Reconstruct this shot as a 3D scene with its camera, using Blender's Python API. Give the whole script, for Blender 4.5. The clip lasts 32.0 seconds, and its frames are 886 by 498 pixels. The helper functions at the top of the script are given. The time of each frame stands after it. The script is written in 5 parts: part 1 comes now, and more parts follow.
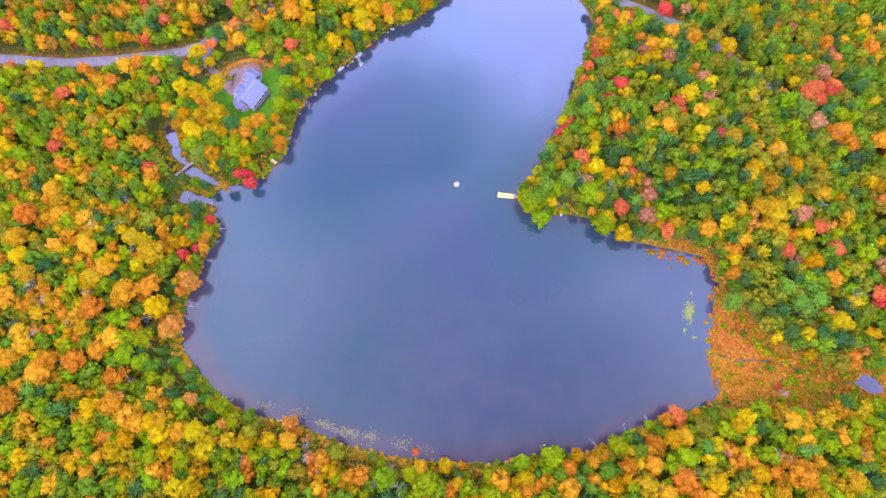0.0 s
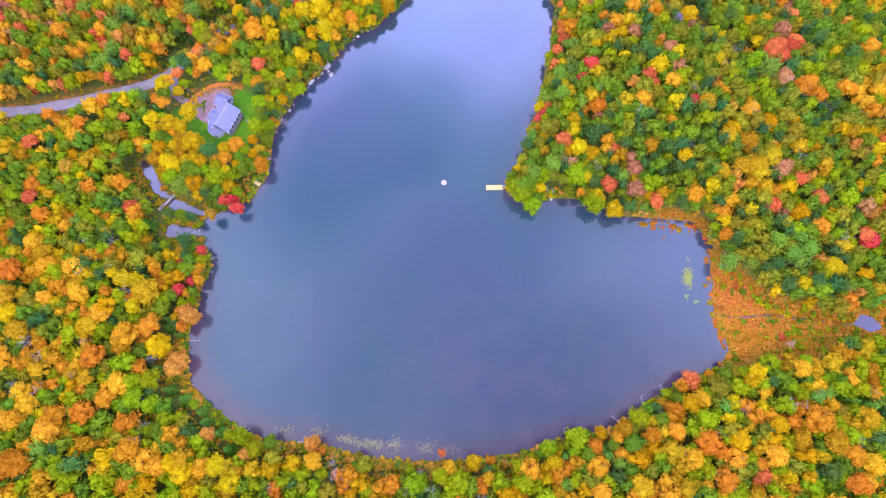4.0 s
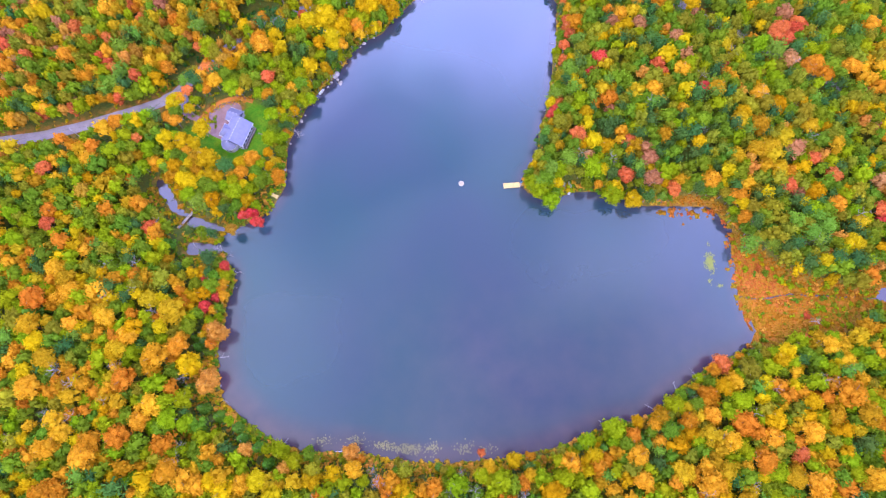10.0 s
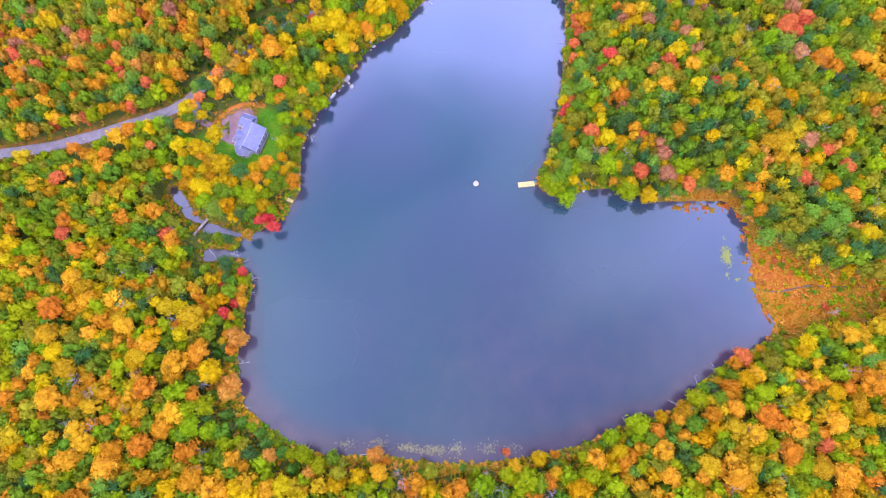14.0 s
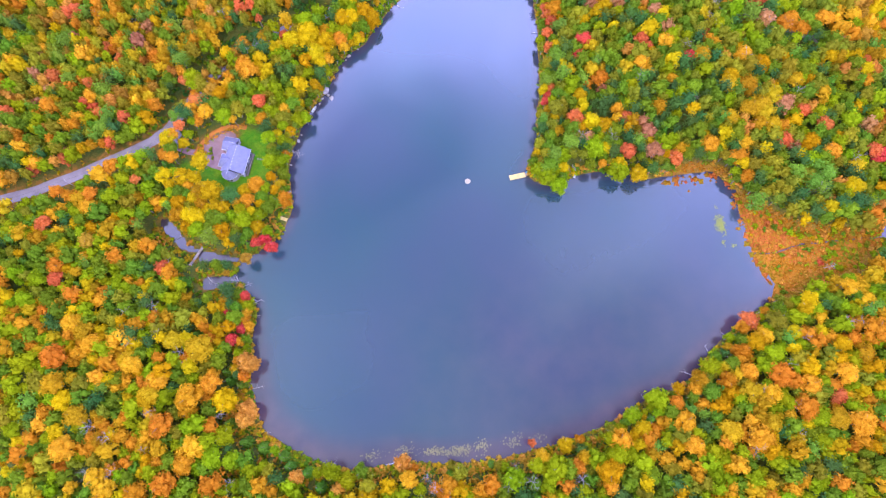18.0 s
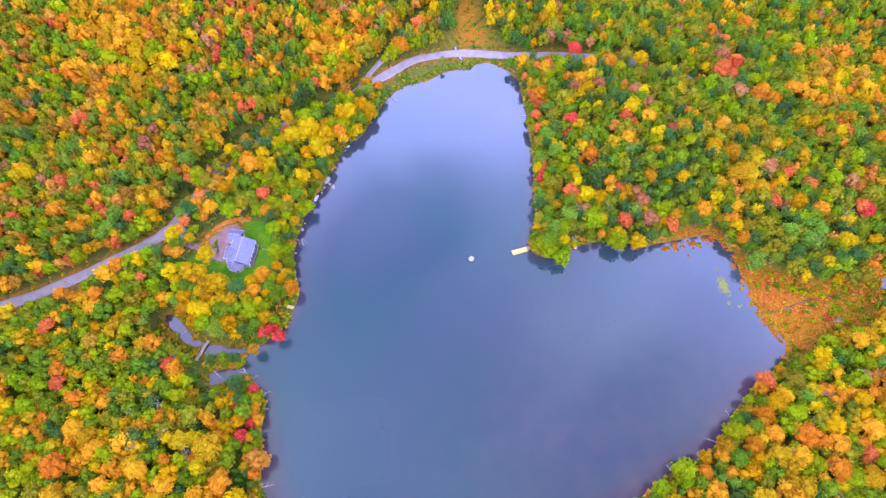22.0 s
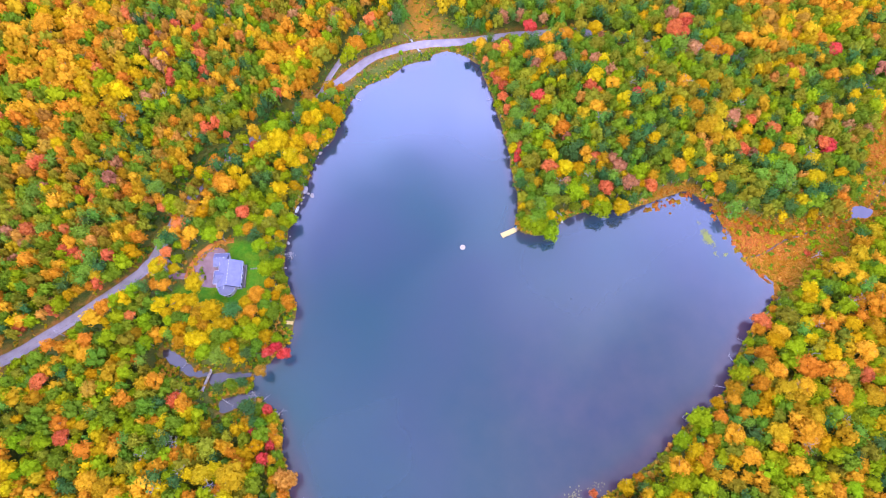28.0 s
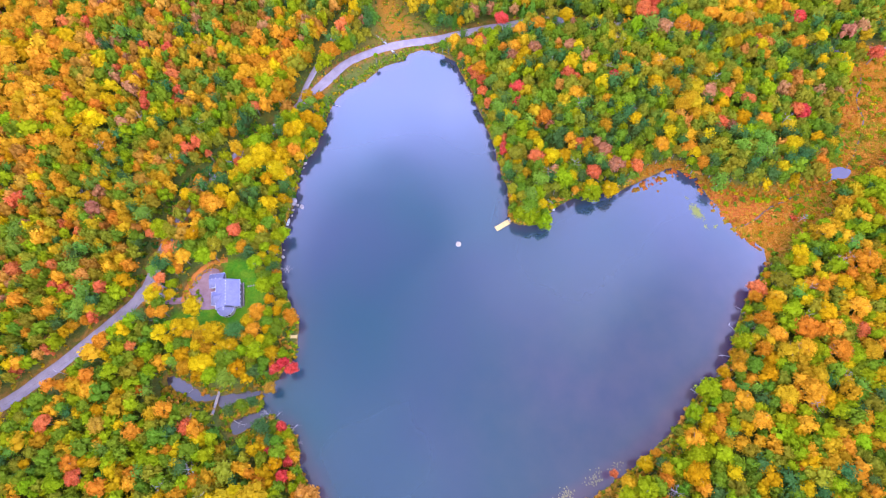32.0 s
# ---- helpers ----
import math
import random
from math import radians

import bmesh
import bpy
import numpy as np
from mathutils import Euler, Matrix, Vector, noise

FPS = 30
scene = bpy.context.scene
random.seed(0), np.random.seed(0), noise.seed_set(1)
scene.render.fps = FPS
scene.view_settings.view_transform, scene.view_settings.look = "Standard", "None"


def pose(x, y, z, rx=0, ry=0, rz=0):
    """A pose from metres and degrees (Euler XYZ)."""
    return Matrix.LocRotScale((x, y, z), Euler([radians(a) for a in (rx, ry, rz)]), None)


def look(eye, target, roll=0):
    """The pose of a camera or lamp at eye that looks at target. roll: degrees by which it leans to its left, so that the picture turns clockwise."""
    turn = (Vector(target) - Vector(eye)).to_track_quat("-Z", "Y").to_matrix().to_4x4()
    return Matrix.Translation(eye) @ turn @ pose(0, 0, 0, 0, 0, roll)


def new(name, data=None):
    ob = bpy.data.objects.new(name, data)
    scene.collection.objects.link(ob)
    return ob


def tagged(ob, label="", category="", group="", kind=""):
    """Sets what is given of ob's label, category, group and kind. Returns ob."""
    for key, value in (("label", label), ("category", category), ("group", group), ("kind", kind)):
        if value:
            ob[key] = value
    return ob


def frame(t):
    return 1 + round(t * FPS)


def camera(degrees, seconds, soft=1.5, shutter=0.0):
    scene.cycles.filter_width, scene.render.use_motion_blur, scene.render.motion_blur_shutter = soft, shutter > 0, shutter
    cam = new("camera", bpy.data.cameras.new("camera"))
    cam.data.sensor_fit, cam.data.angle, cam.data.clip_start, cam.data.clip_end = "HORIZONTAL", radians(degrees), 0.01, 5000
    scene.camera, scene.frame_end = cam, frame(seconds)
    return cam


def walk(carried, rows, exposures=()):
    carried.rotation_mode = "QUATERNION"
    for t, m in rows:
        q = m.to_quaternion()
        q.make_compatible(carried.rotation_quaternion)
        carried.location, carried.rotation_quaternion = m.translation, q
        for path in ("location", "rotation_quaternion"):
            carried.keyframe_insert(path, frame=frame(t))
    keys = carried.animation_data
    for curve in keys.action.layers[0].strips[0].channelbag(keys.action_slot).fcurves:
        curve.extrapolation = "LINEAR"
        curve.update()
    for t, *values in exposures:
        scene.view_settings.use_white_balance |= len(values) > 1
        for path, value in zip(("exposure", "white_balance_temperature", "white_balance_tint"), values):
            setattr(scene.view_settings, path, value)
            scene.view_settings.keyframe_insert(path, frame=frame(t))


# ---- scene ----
cam = camera(76.06, 32.0, soft=1.1, shutter=0.5)
EXPOSURES = [(0, 1.20), (32, 1.20)]
PATH = [
    (0, (19.44, -109.01, 271.70), (13.05, -82.78, 175.42), -0.27),
    (0.5, (18.46, -108.98, 271.79), (13.69, -82.51, 175.48), 0.07),
    (1, (17.50, -108.99, 271.86), (14.42, -82.44, 175.50), 0.53),
    (1.5, (16.32, -109.15, 271.87), (13.77, -82.58, 175.50), 0.65),
    (2, (14.90, -109.51, 271.83), (12.54, -82.89, 175.47), 0.75),
    (3, (12.20, -110.37, 271.69), (9.86, -83.59, 175.38), 0.71),
    (3.5, (10.80, -110.57, 271.68), (8.43, -83.78, 175.37), 0.64),
    (5.5, (5.91, -111.37, 271.64), (4.70, -84.40, 175.35), 0.49),
    (6, (4.58, -111.57, 271.69), (3.79, -84.59, 175.40), 0.64),
    (7, (2.18, -112.02, 271.83), (1.41, -84.93, 175.57), 0.42),
    (8, (-0.62, -112.35, 271.75), (-1.39, -85.15, 175.52), 0.40),
    (9, (-3.39, -112.78, 271.72), (-4.16, -85.44, 175.54), 0.43),
    (10, (-6.00, -113.21, 271.76), (-6.78, -85.60, 175.65), 0.08),
    (10.5, (-7.32, -113.33, 271.63), (-7.62, -85.65, 175.54), 0.22),
    (11, (-8.62, -113.49, 271.56), (-8.70, -85.75, 175.48), 0.24),
    (12, (-11.25, -114.13, 271.51), (-11.29, -86.20, 175.49), 0.20),
    (13, (-13.70, -114.55, 271.39), (-13.87, -86.42, 175.43), -0.06),
    (13.5, (-14.81, -114.71, 271.27), (-15.06, -86.53, 175.33), -0.17),
    (15.5, (-20.22, -114.66, 271.48), (-18.92, -86.47, 175.54), 0.13),
    (16, (-21.14, -114.46, 271.53), (-18.88, -86.47, 175.56), 0.14),
    (17, (-23.76, -114.31, 271.51), (-20.91, -86.32, 175.55), 0.26),
    (18, (-26.66, -114.48, 271.40), (-23.18, -86.25, 175.53), 0.30),
    (18.5, (-27.95, -114.25, 271.51), (-23.73, -86.17, 175.62), 0.40),
    (19, (-29.10, -113.82, 271.83), (-24.62, -85.89, 175.91), 0.42),
    (19.5, (-29.74, -113.36, 272.09), (-25.22, -84.51, 176.45), 0.11),
    (20, (-30.37, -113.61, 272.56), (-24.97, -77.83, 179.34), -0.19),
    (20.5, (-31.33, -114.91, 272.87), (-25.10, -72.69, 182.43), -0.39),
    (21, (-32.51, -115.43, 272.48), (-26.34, -73.19, 182.05), -0.47),
    (22, (-35.12, -115.50, 271.95), (-27.88, -74.12, 181.20), -0.46),
    (22.5, (-36.32, -115.26, 272.01), (-28.23, -74.25, 181.17), -0.34),
    (23, (-37.55, -115.13, 272.10), (-29.20, -74.18, 181.25), -0.32),
    (24, (-40.30, -115.03, 271.59), (-30.92, -74.61, 180.60), -0.41),
    (24.5, (-41.49, -114.85, 271.50), (-31.23, -74.73, 180.48), -0.34),
    (26.5, (-46.19, -113.46, 271.57), (-35.00, -73.92, 180.40), -0.63),
    (27, (-47.26, -112.95, 271.50), (-35.29, -73.71, 180.30), -0.68),
    (27.5, (-48.27, -112.45, 271.73), (-35.32, -73.70, 180.45), -0.61),
    (28, (-49.36, -111.93, 272.06), (-36.09, -73.40, 180.73), -0.59),
    (29, (-51.71, -110.75, 272.65), (-38.41, -72.39, 181.27), -0.76),
    (30, (-53.53, -109.87, 272.30), (-39.30, -71.87, 180.91), -1.02),
    (30.5, (-54.55, -109.53, 272.27), (-39.27, -72.04, 180.83), -1.03),
    (31, (-55.71, -109.03, 272.40), (-39.74, -71.95, 180.91), -1.01),
    (32, (-57.83, -107.79, 272.62), (-41.21, -71.14, 181.07), -1.19),
]
walk(cam, [(t, look(eye, target, roll)) for t, eye, target, roll in PATH], EXPOSURES)

# ---- world, sun ----
SUN_TURN, SUN_RISE = radians(200), radians(54)
world = bpy.data.worlds.new("sky")
scene.world = world
world.use_nodes = True
wn, wl = world.node_tree.nodes, world.node_tree.links
wn.clear()
w_out = wn.new("ShaderNodeOutputWorld")
w_bg = wn.new("ShaderNodeBackground")
w_sky = wn.new("ShaderNodeTexSky")
w_sky.sky_type = "NISHITA"
w_sky.sun_disc = False
w_sky.sun_elevation, w_sky.sun_rotation = SUN_RISE, SUN_TURN
w_sky.air_density, w_sky.dust_density, w_sky.ozone_density = 1.0, 1.5, 2.0
w_co = wn.new("ShaderNodeTexCoord")
w_noise = wn.new("ShaderNodeTexNoise")
w_noise.inputs["Scale"].default_value = 1.7
w_noise.inputs["Detail"].default_value = 4.0
w_noise.inputs["Roughness"].default_value = 0.45
w_ramp = wn.new("ShaderNodeValToRGB")
w_ramp.color_ramp.elements[0].position, w_ramp.color_ramp.elements[1].position = 0.36, 0.66
w_mix = wn.new("ShaderNodeMix")
w_mix.data_type = "RGBA"
w_tone = wn.new("ShaderNodeMix")                # thin cloud: grey overhead, bright and bluer lower down
w_tone.data_type = "RGBA"
w_tone.inputs[6].default_value = (10.0, 10.8, 14.0, 1.0)
w_tone.inputs[7].default_value = (18.0, 19.4, 43.0, 1.0)
w_high = wn.new("ShaderNodeMapRange")
w_high.interpolation_type = "SMOOTHSTEP"
w_high.inputs[1].default_value, w_high.inputs[2].default_value = 0.94, 0.73
wl.new(w_high.outputs[0], w_tone.inputs[0])
wl.new(w_tone.outputs[2], w_mix.inputs[7])
wl.new(w_co.outputs["Generated"], w_noise.inputs["Vector"])
wl.new(w_noise.outputs["Fac"], w_ramp.inputs["Fac"])
w_sep = wn.new("ShaderNodeSeparateXYZ")
wl.new(w_co.outputs["Generated"], w_sep.inputs["Vector"])
w_low = wn.new("ShaderNodeMapRange")            # cover thickens towards the horizon
w_low.inputs[1].default_value, w_low.inputs[2].default_value, w_low.inputs[3].default_value, w_low.inputs[4].default_value = 1.0, 0.75, 0.12, 0.85
wl.new(w_sep.outputs["Z"], w_low.inputs[0])
w_east = wn.new("ShaderNodeMath")               # the bright cover reaches higher in the north
w_east.operation = "MULTIPLY_ADD"
w_east.inputs[1].default_value = -0.13
wl.new(w_sep.outputs["Y"], w_east.inputs[0])
wl.new(w_sep.outputs["Z"], w_east.inputs[2])
wl.new(w_east.outputs[0], w_high.inputs[0])
w_add2 = wn.new("ShaderNodeMath")
w_add2.operation = "MULTIPLY_ADD"
w_add2.use_clamp = True
w_add2.inputs[1].default_value = 0.5
wl.new(w_ramp.outputs["Color"], w_add2.inputs[0])
wl.new(w_low.outputs[0], w_add2.inputs[2])
wl.new(w_add2.outputs[0], w_mix.inputs[0])
wl.new(w_sky.outputs["Color"], w_mix.inputs[6])
wl.new(w_mix.outputs[2], w_bg.inputs["Color"])
w_bg.inputs["Strength"].default_value = 0.10
wl.new(w_bg.outputs["Background"], w_out.inputs["Surface"])

sun_data = bpy.data.lights.new("sun", "SUN")
sun_data.energy, sun_data.angle, sun_data.color = 1.5, radians(50), (1.0, 0.90, 0.76)
sun = new("sun", sun_data)
sun_from = Vector((math.sin(SUN_TURN) * math.cos(SUN_RISE), math.cos(SUN_TURN) * math.cos(SUN_RISE), math.sin(SUN_RISE)))
sun.matrix_world = look(sun_from * 400, (0, 0, 0))


# ---- materials ----
def material(name, rough=0.8, spec=0.3, metal=0.0):
    m = bpy.data.materials.new(name)
    m.use_nodes = True
    b = m.node_tree.nodes["Principled BSDF"]
    b.inputs["Roughness"].default_value = rough
    b.inputs["Specular IOR Level"].default_value = spec
    b.inputs["Metallic"].default_value = metal
    return m, m.node_tree.nodes, m.node_tree.links, b


def mix_node(nodes, links, fac, a, b, blend="MIX"):
    """A colour mix; fac, a and b are sockets or plain values."""
    n = nodes.new("ShaderNodeMix")
    n.data_type, n.blend_type = "RGBA", blend
    for i, v in ((0, fac), (6, a), (7, b)):
        if isinstance(v, bpy.types.NodeSocket):
            links.new(v, n.inputs[i])
        elif i == 0:
            n.inputs[0].default_value = v
        else:
            n.inputs[i].default_value = (*v, 1.0)
    return n.outputs[2]


def noise_node(nodes, links, scale, detail=3.0, rough=0.5, stretch=None, low=0.35, high=0.65):
    """Noise over the place in metres, spread to 0..1."""
    geo = nodes.new("ShaderNodeNewGeometry")
    src = geo.outputs["Position"]
    if stretch:
        mp = nodes.new("ShaderNodeMapping")
        mp.inputs["Scale"].default_value = stretch
        links.new(src, mp.inputs["Vector"])
        src = mp.outputs["Vector"]
    n = nodes.new("ShaderNodeTexNoise")
    n.inputs["Scale"].default_value, n.inputs["Detail"].default_value, n.inputs["Roughness"].default_value = scale, detail, rough
    links.new(src, n.inputs["Vector"])
    r = nodes.new("ShaderNodeMapRange")
    r.inputs[1].default_value, r.inputs[2].default_value = low, high
    links.new(n.outputs["Fac"], r.inputs[0])
    return r.outputs[0]


def bump_node(nodes, links, bsdf, height, strength, dist):
    n = nodes.new("ShaderNodeBump")
    n.inputs["Strength"].default_value, n.inputs["Distance"].default_value = strength, dist
    links.new(height, n.inputs["Height"])
    links.new(n.outputs["Normal"], bsdf.inputs["Normal"])


def surface(name, col, col2, scale=1.0, rough=0.8, spec=0.3, metal=0.0, bump=0.0, fine=8.0, stretch=None, pieces=0.0):
    """A weathered surface: two colours in stains, a finer grain over them, relief, and a change from piece to piece."""
    m, nodes, links, b = material(name, rough, spec, metal)
    c = mix_node(nodes, links, noise_node(nodes, links, scale, stretch=stretch), col, col2)
    grain = noise_node(nodes, links, scale * fine, 2.0, stretch=stretch)
    c = mix_node(nodes, links, grain, c, mix_node(nodes, links, 1.0, c, (0.78, 0.78, 0.8), "MULTIPLY"))
    if pieces:
        info = nodes.new("ShaderNodeObjectInfo")
        r = nodes.new("ShaderNodeMapRange")
        r.inputs[3].default_value, r.inputs[4].default_value = 1.0 - pieces, 1.0 + pieces
        links.new(info.outputs["Random"], r.inputs[0])
        hs = nodes.new("ShaderNodeHueSaturation")
        links.new(r.outputs[0], hs.inputs["Value"])
        links.new(c, hs.inputs["Color"])
        c = hs.outputs["Color"]
    links.new(c, b.inputs["Base Color"])
    if bump:
        bump_node(nodes, links, b, grain, bump, 0.05)
    return m


def leaf_material(name, col, col2, spread=0.05, shine=0.0):
    """Foliage: hue and value drift from tree to tree, value from leaf clump to leaf clump."""
    m, nodes, links, b = material(name, 0.9, shine)
    info, att = nodes.new("ShaderNodeObjectInfo"), nodes.new("ShaderNodeAttribute")
    att.attribute_name = "tree_tone"
    both, each = nodes.new("ShaderNodeMath"), nodes.new("ShaderNodeMath")
    both.operation, each.operation = "ADD", "FRACT"
    links.new(info.outputs["Random"], both.inputs[0])
    links.new(att.outputs["Fac"], both.inputs[1])
    links.new(both.outputs[0], each.inputs[0])
    tree = each.outputs[0]
    c = mix_node(nodes, links, tree, col, col2)
    leaf = noise_node(nodes, links, 0.9, 2.0, low=0.3, high=0.7)
    c = mix_node(nodes, links, leaf, mix_node(nodes, links, 1.0, c, (0.84, 0.88, 0.80), "MULTIPLY"), c)
    geo = nodes.new("ShaderNodeNewGeometry")
    r = nodes.new("ShaderNodeMapRange")
    r.inputs[3].default_value, r.inputs[4].default_value = 0.76, 1.24
    links.new(geo.outputs["Random Per Island"], r.inputs[0])
    swing, shuffle = nodes.new("ShaderNodeMath"), nodes.new("ShaderNodeMath")
    swing.operation, shuffle.operation = "MULTIPLY", "FRACT"
    swing.inputs[1].default_value = 7.31
    links.new(tree, swing.inputs[0])
    links.new(swing.outputs[0], shuffle.inputs[0])
    lift = nodes.new("ShaderNodeMapRange")
    lift.inputs[3].default_value, lift.inputs[4].default_value = 0.84, 1.14
    links.new(shuffle.outputs[0], lift.inputs[0])
    value = nodes.new("ShaderNodeMath")
    value.operation = "MULTIPLY"
    links.new(r.outputs[0], value.inputs[0])
    links.new(lift.outputs[0], value.inputs[1])
    h = nodes.new("ShaderNodeMapRange")
    h.inputs[3].default_value, h.inputs[4].default_value = 0.5 - spread * 0.35, 0.5 + spread * 0.35
    links.new(shuffle.outputs[0], h.inputs[0])
    hs = nodes.new("ShaderNodeHueSaturation")
    links.new(value.outputs[0], hs.inputs["Value"])
    links.new(h.outputs[0], hs.inputs["Hue"])
    links.new(c, hs.inputs["Color"])
    links.new(hs.outputs["Color"], b.inputs["Base Color"])
    # light that comes through the leaves
    tr = nodes.new("ShaderNodeBsdfTranslucent")
    links.new(hs.outputs["Color"], tr.inputs["Color"])
    mx = nodes.new("ShaderNodeMixShader")
    mx.inputs[0].default_value = 0.48
    links.new(b.outputs[0], mx.inputs[1])
    links.new(tr.outputs[0], mx.inputs[2])
    links.new(mx.outputs[0], nodes["Material Output"].inputs["Surface"])
    return m


LEAF = {
    "orange": leaf_material("leaves_orange", (0.62, 0.262, 0.018), (0.54, 0.272, 0.013)),
    "amber": leaf_material("leaves_amber", (0.49, 0.265, 0.011), (0.40, 0.258, 0.010)),
    "yellow": leaf_material("leaves_yellow", (0.56, 0.335, 0.006), (0.46, 0.318, 0.007)),
    "lime": leaf_material("leaves_lime", (0.30, 0.315, 0.007), (0.20, 0.290, 0.007)),
    "olive": leaf_material("leaves_olive", (0.205, 0.225, 0.016), (0.29, 0.232, 0.014)),
    "green": leaf_material("leaves_green", (0.115, 0.205, 0.014), (0.180, 0.232, 0.011)),
    "deep": leaf_material("leaves_deep_green", (0.044, 0.118, 0.030), (0.080, 0.148, 0.025)),
    "spruce": leaf_material("needles_spruce", (0.090, 0.215, 0.022), (0.135, 0.245, 0.020)),
    "pine": leaf_material("needles_pine", (0.125, 0.235, 0.026), (0.180, 0.262, 0.022)),
    "red": leaf_material("leaves_red", (0.60, 0.125, 0.042), (0.56, 0.17, 0.042), 0.02),
    "crimson": leaf_material("leaves_crimson", (0.62, 0.065, 0.050), (0.56, 0.085, 0.050), 0.015),
    "pink": leaf_material("leaves_dusky_pink", (0.42, 0.165, 0.075), (0.39, 0.195, 0.062), 0.02),
    "russet": leaf_material("leaves_russet", (0.43, 0.200, 0.024), (0.38, 0.205, 0.022)),
    "salmon": leaf_material("leaves_salmon", (0.57, 0.230, 0.038), (0.51, 0.255, 0.034), 0.03),
}
BARK = surface("bark", (0.16, 0.13, 0.10), (0.26, 0.23, 0.20), 2.0, 0.9, 0.2, bump=0.5)
DEADWOOD = surface("bleached_wood", (0.30, 0.27, 0.25), (0.40, 0.37, 0.35), 3.0, 0.85, 0.2)
GRAVEL = surface("gravel_road", (0.185, 0.155, 0.165), (0.235, 0.20, 0.21), 0.25, 0.95, 0.2, bump=0.4, fine=14)
DIRT = surface("packed_dirt", (0.20, 0.115, 0.105), (0.25, 0.155, 0.15), 0.3, 0.95, 0.2, bump=0.4, fine=12)
NEEDLES = surface("fallen_needles", (0.46, 0.155, 0.030), (0.36, 0.135, 0.028), 0.25, 0.95, 0.1, bump=0.4, fine=10)
PEAT = surface("wet_peat", (0.035, 0.026, 0.030), (0.055, 0.040, 0.045), 0.3, 0.35, 0.4)
ROOF = surface("grey_roof", (0.105, 0.105, 0.16), (0.13, 0.13, 0.185), 0.5, 0.7, 0.3, fine=10, pieces=0.05)
TRIM = surface("white_trim", (0.56, 0.55, 0.58), (0.50, 0.49, 0.52), 1.0, 0.6, 0.4)
SIDING = surface("grey_siding", (0.42, 0.40, 0.42), (0.36, 0.34, 0.36), 0.8, 0.7, 0.3)
PANE = surface("dark_pane", (0.03, 0.04, 0.06), (0.04, 0.05, 0.07), 1.0, 0.08, 0.6)
PLANK = surface("pale_planks", (0.42, 0.30, 0.095), (0.47, 0.35, 0.13), 1.2, 0.8, 0.3, pieces=0.12, stretch=(1, 6, 1))
OLD_PLANK = surface("grey_planks", (0.22, 0.18, 0.15), (0.30, 0.25, 0.21), 1.2, 0.85, 0.2, pieces=0.15)
WHITE = surface("white_vinyl", (0.30, 0.27, 0.19), (0.25, 0.22, 0.155), 0.9, 0.5, 0.4)
BLUE = surface("blue_hull", (0.05, 0.28, 0.62), (0.07, 0.34, 0.68), 1.0, 0.35, 0.5)
STONE = surface("pale_boulder", (0.25, 0.225, 0.20), (0.17, 0.15, 0.135), 0.8, 0.9, 0.2, bump=0.5)
LILY = surface("lily_pads", (0.13, 0.15, 0.03), (0.17, 0.17, 0.04), 1.2, 0.8, 0.08)
STEEL = surface("galvanised_steel", (0.45, 0.46, 0.48), (0.38, 0.39, 0.41), 2.0, 0.45, 0.5, metal=0.7)
WIRE = surface("black_cable", (0.03, 0.03, 0.035), (0.04, 0.04, 0.045), 2.0, 0.6, 0.3)


def water_material():
    """Still water over mud; patches of lowered gloss imitate darker reflections of the sky."""
    m, nodes, links, b = material("pond_water", 0.025, 0.5)
    att, dim_att = nodes.new("ShaderNodeAttribute"), nodes.new("ShaderNodeAttribute")
    att.attribute_name, dim_att.attribute_name = "shallow", "reflection_dim"
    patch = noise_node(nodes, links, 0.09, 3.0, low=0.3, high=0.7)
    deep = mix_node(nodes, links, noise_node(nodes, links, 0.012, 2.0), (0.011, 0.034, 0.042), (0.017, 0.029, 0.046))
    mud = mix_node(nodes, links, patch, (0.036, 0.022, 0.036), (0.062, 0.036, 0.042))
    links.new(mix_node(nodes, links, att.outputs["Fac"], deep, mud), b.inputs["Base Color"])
    b.inputs["IOR"].default_value = 1.80
    # a lower specular level darkens the sky's reflection in the set patches
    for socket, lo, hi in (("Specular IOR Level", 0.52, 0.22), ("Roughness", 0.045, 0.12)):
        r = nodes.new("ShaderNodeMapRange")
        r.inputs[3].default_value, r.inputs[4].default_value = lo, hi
        links.new(dim_att.outputs["Fac"], r.inputs[0])
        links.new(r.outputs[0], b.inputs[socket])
    n = nodes.new("ShaderNodeBump")
    n.inputs["Strength"].default_value, n.inputs["Distance"].default_value = 0.05, 0.05
    links.new(noise_node(nodes, links, 0.9, 2.0), n.inputs["Height"])
    links.new(n.outputs["Normal"], b.inputs["Normal"])
    return m


WATER = water_material()


